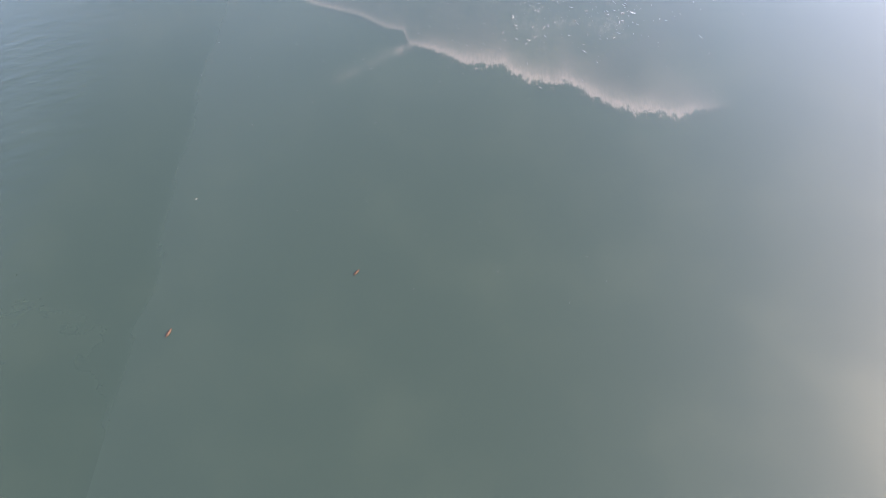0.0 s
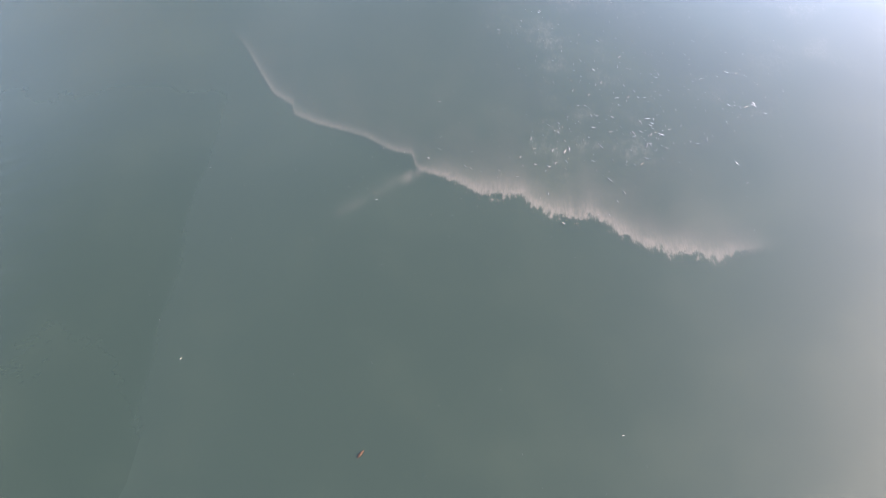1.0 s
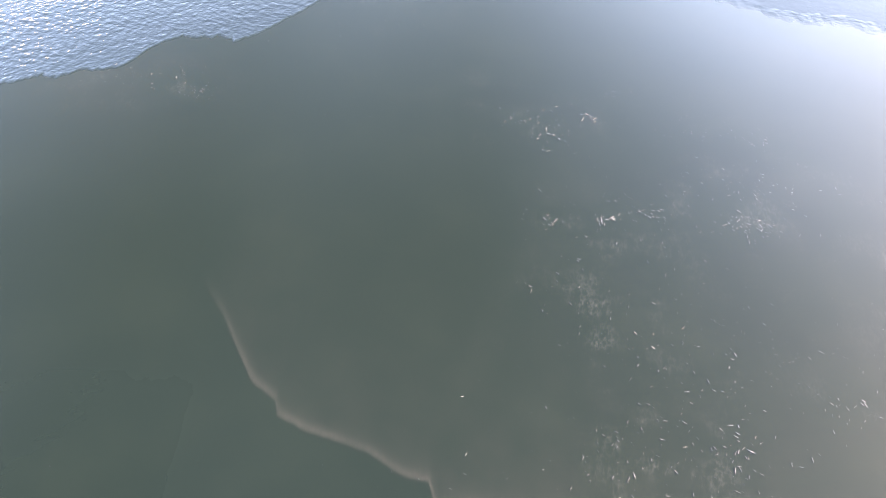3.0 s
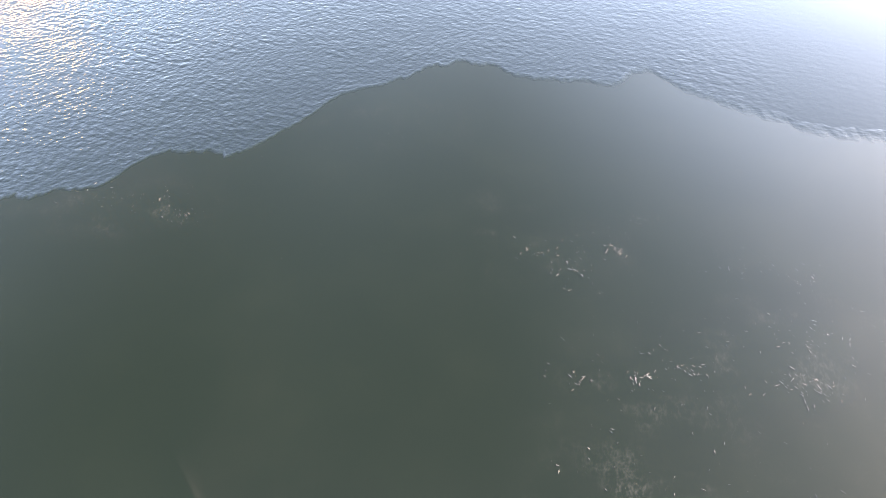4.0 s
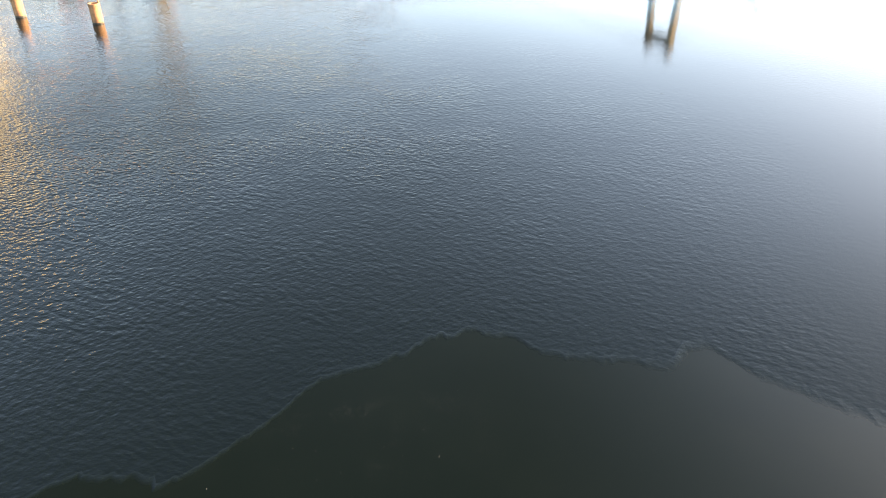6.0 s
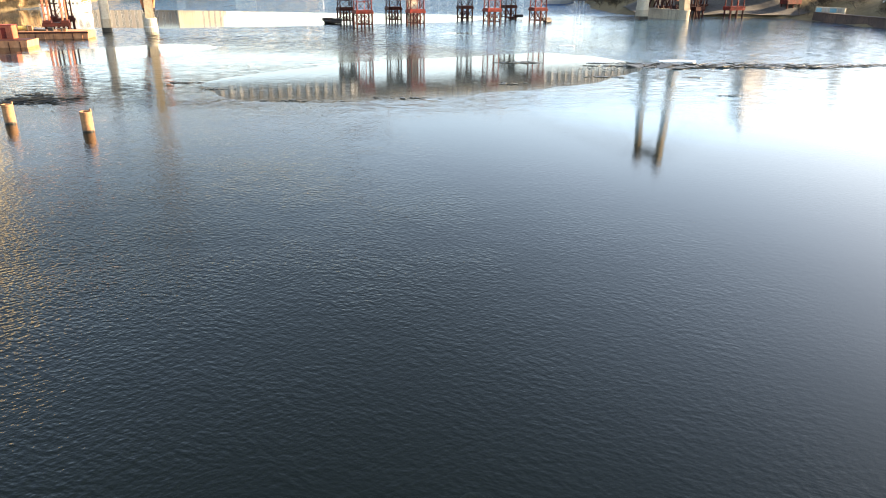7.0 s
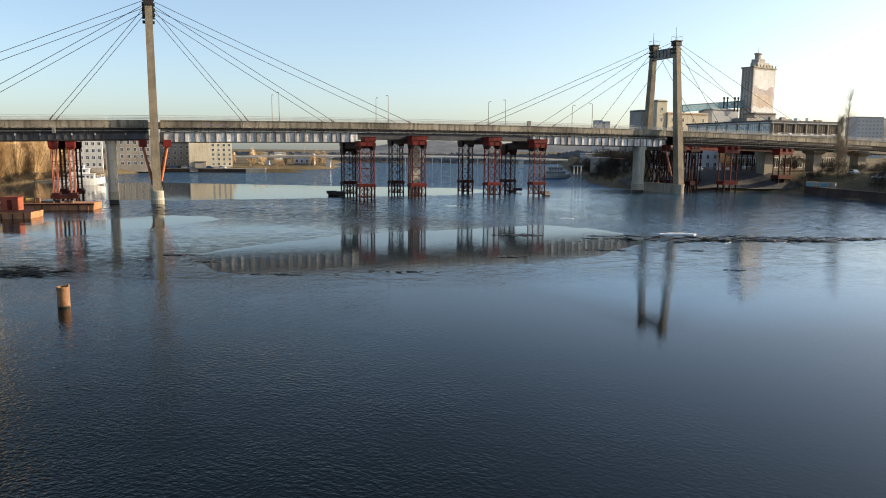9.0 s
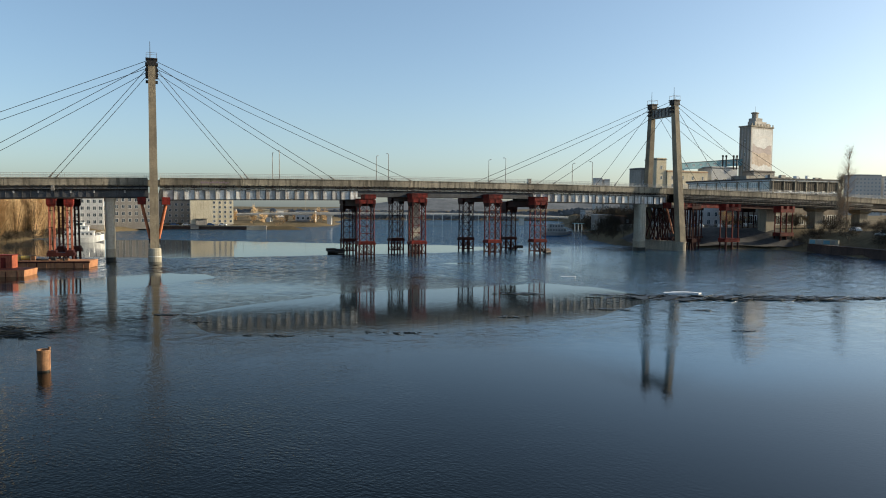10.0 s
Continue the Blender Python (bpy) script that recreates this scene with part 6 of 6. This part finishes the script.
    for k in range(7):
        part("front_pillar", Geo().box(5.6 * k + 0.3, 5.6 * k + 0.8, -0.32, -0.002, 9.5, 16.9), CONCRETE, fa)
        if k < 6:
            window(fa, pose(5.6 * k + 3.35, 0, 13.2), 4.5, 3.2, DARKPANE, 3, FACTORY, 0.2)
            window(fa, pose(5.6 * k + 3.35, 0, 0.6), 4.2, 3.4, DARKPANE, 3, WHITEPAINT, 0.2)
            part("sill_lamp", Geo().box(5.6 * k + 2.6, 5.6 * k + 4.0, -0.7, -0.1, 12.72, 13.1), WHITEPAINT, fa)
    part("front_ledge", Geo().box(-0.3, 35.3, -0.55, -0.002, 12.3, 12.72), WHITEWALL, fa)
    for k in range(8):
        part("side_pillar", Geo().box(-0.32, -0.002, 5.4 * k + 0.1, 5.4 * k + 0.6, 9.5, 16.9), CONCRETE, fa)
        window(fa, pose(0, 5.4 * k + 3.0, 13.2, 0, 0, -90), 4.3, 3.0, SKYPANE, 3, WHITEPAINT, 0.24)
        window(fa, pose(0, 5.4 * k + 3.0, 0.8, 0, 0, -90), 4.0, 3.0, DARKPANE, 3, WHITEPAINT, 0.2)
    part("side_ledge", Geo().box(-0.55, -0.002, 0, 44, 12.3, 12.72), PALE, fa)
    rnd = random.Random(5)
    for k in range(12):
        x, y = rnd.uniform(2, 32), rnd.uniform(1, 10)
        part("roof_vent", Geo().box(x, x + rnd.uniform(0.6, 2.0), y, y + 1.2, 17.75, 17.75 + rnd.uniform(0.6, 1.5)), WHITEPAINT if k % 3 == 0 else GREYSTEEL, rf)
    part("roof_parapet", Geo().box(6, 30, 18, 26, 17.75, 19.4), GREYSTEEL, rf)
    # cream works building with a stair tower
    house("works_building", pose(101.0, 326.5, 6.5, 0, 0, TURN), (22.5, 11), 22.4, CREAM, "cream works building with few small windows", 2, 4, (0.9, 1.6), 15.4, 3.6, roof=RUST)
    house("stair_tower", pose(95.7, 324.9, 6.5, 0, 0, TURN), (5.2, 8), 27.6, CREAM, "cream stair tower beside the works building", 3, 1, (0.9, 1.4), 14.5, 4.5)
    house("grey_annex", pose(89.6, 327.8, 6.5, 0, 0, TURN), (6.4, 8), 23.4, GREYWALL, "plain grey annex beside the stair tower", 1, 2, (0.9, 1.4), 17, 4)
    house("white_silo_house", pose(126.0, 341.0, 6.5, 0, 0, TURN), (15.5, 9), 25.0, WHITEWALL, "white silo house under the conveyor gallery", 1, 3, (1.6, 3.0), 17, 4, frame=CREAM)
    cv = thing("conveyor_gallery", pose(0, 0, 0), "sloping blue-grey conveyor gallery on steel legs", "conveyor")
    a, b = Vector((112.0, 343.0, 32.0)), Vector((149.0, 358.0, 35.4))
    part("casing", Geo().beam(a, b, 3.0, 3.0), TURQ, cv)
    part("gallery_roof", Geo().beam(a + Vector((0, 0, 1.62)), b + Vector((0, 0, 1.62)), 3.4, 0.2), ROOF, cv)
    for k in range(9):
        p = a.lerp(b, (k + 0.6) / 9.5) + Vector((0.56, -1.39, 0.2))
        w = part("window", Geo().box(-0.8, 0.8, -0.05, 0.1, -0.5, 0.5), PALEGLASS, cv)
        w.matrix_world = pose(p.x, p.y, p.z, 0, 0, TURN)
    for k in (0.05, 0.35, 0.65):
        p = a.lerp(b, k)
        part("support_leg", Geo().beam((p.x, p.y, 6), (p.x, p.y, p.z - 1.5), 0.7), GREYSTEEL, cv)
    for k, x in enumerate((132.6, 134.2, 137.6, 139.2)):
        g = Geo().tube((x, 345, 31.0), (x, 345, 36.6), 0.3, n=10)
        g.lathe((x, 345, 36.6), [(0.3, 0), (0.48, 0.2), (0.48, 0.9), (0.32, 1.0)], 10)
        solid("cyclone_duct", g, DARKSTEEL, pose(0, 0, 0), "dark cyclone duct with a hooded top", "duct", "cyclone ducts")
    house("bank_office", pose(83.0, 278.0, 6.0, 0, 0, TURN), (32, 9), 7.4, WHITEWALL, "long white two-storey office under the bridge ramp", 2, 9, (1.3, 1.5), 0.9, 3.0)
    gw = thing("landing_gangway", pose(60.5, 318, 0, 0, 0, 12), "dark steel gangway with white posts above the ferry landing", "gangway")
    for x in (-1.6, 0.0, 1.6):
        part("post", Geo().tube((x, 0, -1.5), (x, 0, 6.0), 0.22, n=8), WHITEPAINT, gw)
    part("walkway", Geo().box(-3.5, 8.5, -0.9, 0.9, 2.2, 2.45), SIDESTEEL, gw)
    part("canopy", Geo().box(-2.2, 2.2, -1.2, 1.2, 6.0, 6.2), TURQ, gw)
    part("railing", Geo().box(-3.5, 8.5, -0.95, -0.88, 3.2, 3.3).box(-3.5, 8.5, -0.95, -0.88, 2.8, 2.86), TURQ, gw)
    house("port_shed", pose(66, 305, 5.6, 0, 0, 15), (11, 6), 4.2, GREYWALL, "low grey port shed with a pale roof", 1, 4, (1.2, 1.2), 1.4, 3, roof=WHITEWALL, parapet=0)
    house("slip_shed", pose(72, 287, 6.0, 0, 0, 18), (9, 6), 3.6, QUAY, "low brown slip shed among dark scrub", 1, 3, (1.0, 1.0), 1.3, 3, roof=RUST, parapet=0)
    house("boat_shed", pose(93, 352, 5.5, 0, 0, 15), (9, 7), 6.5, WHITEWALL, "white boat shed on the wooded bank", 1, 3, (1.2, 1.4), 2.5, 3)
    house("port_store", pose(97, 376, 6.0, 0, 0, 15), (18, 8), 9.0, GREYWALL, "grey port store among bare trees", 2, 6, (1.2, 1.4), 1.8, 3.2)
    house("port_hut", pose(80, 398, 5.5, 0, 0, 15), (9, 6), 5.0, WHITEWALL, "small white port hut", 1, 3, (1.0, 1.2), 1.8, 3.0)
    # far blocks, with haze painted into walls, frames and panes
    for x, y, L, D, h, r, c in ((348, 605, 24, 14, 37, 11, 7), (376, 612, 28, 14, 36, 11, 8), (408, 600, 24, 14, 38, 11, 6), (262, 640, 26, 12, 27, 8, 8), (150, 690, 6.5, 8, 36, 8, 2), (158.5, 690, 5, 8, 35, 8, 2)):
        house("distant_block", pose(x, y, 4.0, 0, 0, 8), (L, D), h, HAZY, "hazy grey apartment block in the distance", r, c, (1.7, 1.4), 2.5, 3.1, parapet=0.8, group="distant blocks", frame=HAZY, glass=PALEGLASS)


def build_shade_block():
    # unseen block added out of view so its shadow covers quay and bank
    house("unseen_shade_block", pose(172, 168, 6.0, 0, 0, 72), (86, 14), 17.0, GREYWALL, "unseen long grey block added to shade the quay", 4, 22, (1.4, 1.6), 2.0, 3.6)


def build_right_bank_ground():
    # slabs on the slope under the bridge
    s, t = np.meshgrid(np.linspace(66, 116, 56), np.linspace(0.3, 23, 30))
    Y = bank_front(s) + t
    me = sheet_mesh("embankment", s, Y, land_height(s, Y) + 0.3, SLOPE)
    tagged(new("embankment", me), "dark concrete-slab embankment sloping to the water", "embankment", kind="structure")
    qw = thing("quay_wall", pose(0, 0, 0), "brick-brown quay wall along the river bank, shade in its colour", "quay wall", kind="structure")
    ys = np.linspace(60, 227, 24)
    for y0, y1 in zip(ys[:-1], ys[1:]):
        x0, x1 = (float(np.interp(y, [60, 185, 225], [144, 116.0, 111.5])) for y in (y0, y1))
        g = Geo().hexa([(x0, y0, -2), (x0 + 2.5, y0, -2), (x1 + 2.5, y1, -2), (x1, y1, -2)], [(x0 + 0.4, y0, 2.3), (x0 + 2.5, y0, 2.3), (x1 + 2.5, y1, 2.3), (x1 + 0.4, y1, 2.3)])
        part("wall_block", g, QUAY, qw)
        part("coping", Geo().hexa([(x0 + 0.2, y0, 2.3), (x0 + 2.6, y0, 2.3), (x1 + 2.6, y1, 2.3), (x1 + 0.2, y1, 2.3)], [(x0 + 0.2, y0, 2.5), (x0 + 2.6, y0, 2.5), (x1 + 2.6, y1, 2.5), (x1 + 0.2, y1, 2.5)]), QUAY, qw)
    gb = thing("painted_barrier", pose(113.2, 228.5, 2.4, 0, 0, -60), "low concrete barrier with faded turquoise and white paint", "barrier")
    part("body", Geo().taper((4.5, 0, -1.2), (9, 0.9), (4.5, 0, 1.5), (9, 0.6)), PALE, gb)
    for x, w, mat in ((1.2, 1.6, TURQ), (3.4, 1.2, GREYWALL), (5.6, 1.9, TURQ), (7.6, 1.0, GREYWALL)):
        part("paint_patch", Geo().box(x - w / 2, x + w / 2, -0.52, -0.36, 0.1, 1.2), mat, gb)
    house("kiosk", pose(131.5, 206, 4.2, 0, 0, -20), (4.2, 3.2), 2.6, WHITEPAINT, "small white kiosk near the quay wall", 1, 2, (0.9, 1.0), 1.0, 2, parapet=0)


def car(m, paint, label):
    c = thing("car", m, label, "car", "parked cars")
    body = Geo().hexa([(-2.1, -0.85, 0.3), (2.1, -0.85, 0.3), (2.1, 0.85, 0.3), (-2.1, 0.85, 0.3)], [(-2.05, -0.8, 0.85), (1.95, -0.8, 0.8), (1.95, 0.8, 0.8), (-2.05, 0.8, 0.85)])
    part("body", body, paint, c)
    part("cabin", Geo().taper((-0.3, 0, 0.82), (2.7, 1.55), (-0.4, 0, 1.42), (1.6, 1.25)), paint, c)
    for s in (-1, 1):
        part("side_window", Geo().hexa([(-1.3, s * 0.765, 0.9), (0.75, s * 0.765, 0.9), (0.75, s * 0.80, 0.9), (-1.3, s * 0.80, 0.9)], [(-1.0, s * 0.66, 1.33), (0.3, s * 0.66, 1.33), (0.3, s * 0.70, 1.33), (-1.0, s * 0.70, 1.33)]), GLASS, c)
        for x in (-1.3, 1.3):
            wheel = part("wheel", Geo().tube((x, s * 0.66, 0.32), (x, s * 0.88, 0.32), 0.32, n=12), SHARD, c)
            part("rim", Geo().tube((x, s * 0.87, 0.32), (x, s * 0.895, 0.32), 0.19, n=10), GREYSTEEL, wheel)
    part("windscreen", Geo().hexa([(1.02, -0.66, 0.86), (1.06, -0.66, 0.86), (1.06, 0.66, 0.86), (1.02, 0.66, 0.86)], [(0.43, -0.55, 1.38), (0.47, -0.55, 1.38), (0.47, 0.55, 1.38), (0.43, 0.55, 1.38)]), GLASS, c)


def build_cars():
    rnd = random.Random(21)
    for k in range(15):
        if k < 12:
            x, y, turn = 80 + 3.1 * k + rnd.uniform(-0.4, 0.4), 271 - 0.28 * k + rnd.uniform(-0.4, 0.4), 70 + rnd.uniform(-6, 6)
        else:
            x, y, turn = rnd.uniform(124, 140), rnd.uniform(214, 234), rnd.uniform(80, 125)
        z = float(land_height(np.array([x]), np.array([y]))[0])
        mat, col = ((WHITEPAINT, "white"), (GREYSTEEL, "grey"), (WHITEPAINT, "white"), (WHITEPAINT, "white"), (BLUEPAINT, "dark blue"))[k % 5]
        car(pose(x, y, z + 0.05, 0, 0, turn), mat, f"parked {col} car on the road above the bank")
    for k in range(7):
        x = -150 + 6.2 * k
        car(pose(x, 384.8 + 0.07 * (x + 152), 2.0, 0, 0, 4 + rnd.uniform(-6, 6)), (WHITEPAINT, GREYSTEEL, BLUEPAINT)[k % 3], f"parked {('white', 'grey', 'dark blue')[k % 3]} car on the quay")


def build_distance():
    # far road bridge
    fb = thing("far_bridge", pose(0, 0, 0), "long pale low road bridge across the far river", "bridge")
    top = lambda x: 8.2 - 1.3e-4 * (x + 45) ** 2
    us = np.linspace(-175, 95, 28)
    line = lambda x: 474 + 0.36 * (x + 60)
    for a, b in zip(us[:-1], us[1:]):
        g = Geo().hexa([(a, line(a), top(a) - 1.0), (b, line(b), top(b) - 1.0), (b, line(b) + 9, top(b) - 1.0), (a, line(a) + 9, top(a) - 1.0)],
                       [(a, line(a) - 0.6, top(a)), (b, line(b) - 0.6, top(b)), (b, line(b) + 9.6, top(b)), (a, line(a) + 9.6, top(a))])
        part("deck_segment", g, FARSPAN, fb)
        part("parapet", Geo().beam((a, line(a) - 0.5, top(a) + 0.35), (b, line(b) - 0.5, top(b) + 0.35), 0.12, 0.6), RAIL, fb)
    for x in (-142, -106, -70, 20, 60):
        p = part("pier", Geo().taper((x, line(x) + 4.5, -2), (2.6, 6), (x, line(x) + 4.5, top(x) - 2.2), (2.6, 6)), FARSPAN, fb)
        part("pier_head", Geo().taper((x, line(x) + 4.5, top(x) - 2.2), (2.8, 6.2), (x, line(x) + 4.5, top(x) - 1.0), (5.5, 8)), FARSPAN, p)
    for x in (-120, -84, -48, -12, 24):
        part("lamp_post", Geo().tube((x, line(x) + 0.4, top(x)), (x, line(x) + 0.4, top(x) + 8), 0.1, 0.06, 6), GREYSTEEL, fb)
    van = thing("van", pose(-12, line(-12) + 3, top(-12), 0, 0, 6), "white delivery van crossing the far bridge", "van")
    part("body", Geo().box(-2.6, 2.2, -1, 1, 0.4, 2.6), WHITEPAINT, van)
    part("bonnet", Geo().box(2.2, 3.1, -0.95, 0.95, 0.4, 1.4), WHITEPAINT, van)
    for x in (-1.6, 1.8):
        for s in (-1, 1):
            part("wheel", Geo().tube((x, s * 0.8, 0.38), (x, s * 1.03, 0.38), 0.38, n=10), SHARD, van)
    lv = thing("low_viaduct", pose(0, 0, 0), "low white trestle viaduct near the far shore", "viaduct")
    part("deck", Geo().box(-30, 60, 640, 646, 5.6, 6.5), FARSPAN, lv)
    for x in np.arange(-28, 60, 8.0):
        part("trestle_leg", Geo().taper((x, 643, -2), (0.9, 4), (x, 643, 5.6), (0.7, 4)), FARSPAN, lv)
    house("riverside_cafe", pose(-94, 484, 2.5, 0, 0, 4), (13, 7), 6.0, WHITEWALL, "small white pavilion on the far bank", 1, 4, (1.4, 1.6), 1.2, 3)
    # wooded hills on the horizon
    s, t = np.meshgrid(np.linspace(-2600, 2600, 260), np.linspace(0, 1, 14))
    ridge = 5 + 25 * step(-270, -60, s) * (1 - 0.5 * step(200, 420, s)) + 18 * np.exp(-((s - 520) / 260) ** 2) + 3 * np.exp(-((s + 700) / 300) ** 2) + 5 * fbm(s / 90, s * 0, 31, 4) + 1.6 * lattice(s / 9, s * 0, 35)
    ridge *= 0.12 + 0.88 * step(-360, -170, s)
    Z = 1.0 + np.sin(np.minimum(t * 1.4, 1) * math.pi / 2) * ridge
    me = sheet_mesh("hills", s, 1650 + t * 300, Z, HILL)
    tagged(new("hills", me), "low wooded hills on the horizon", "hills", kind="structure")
    # roofs and sheds along the far left shore
    rnd = random.Random(17)
    for k in range(9):
        x, y = rnd.uniform(-330, -120), rnd.uniform(560, 640)
        house("far_shed", pose(x, y, 3.0, 0, 0, rnd.uniform(-10, 25)), (rnd.uniform(9, 18), 8), rnd.uniform(3.5, 6), (WHITEWALL, CREAM, GREYWALL)[k % 3], "small shed on the far shore", 1, 4, (1.2, 1.2), 1.4, 3, group="far sheds")


build_trees()
build_left_bank_buildings()
build_right_bank_buildings()
build_shade_block()
build_right_bank_ground()
build_cars()
build_distance()
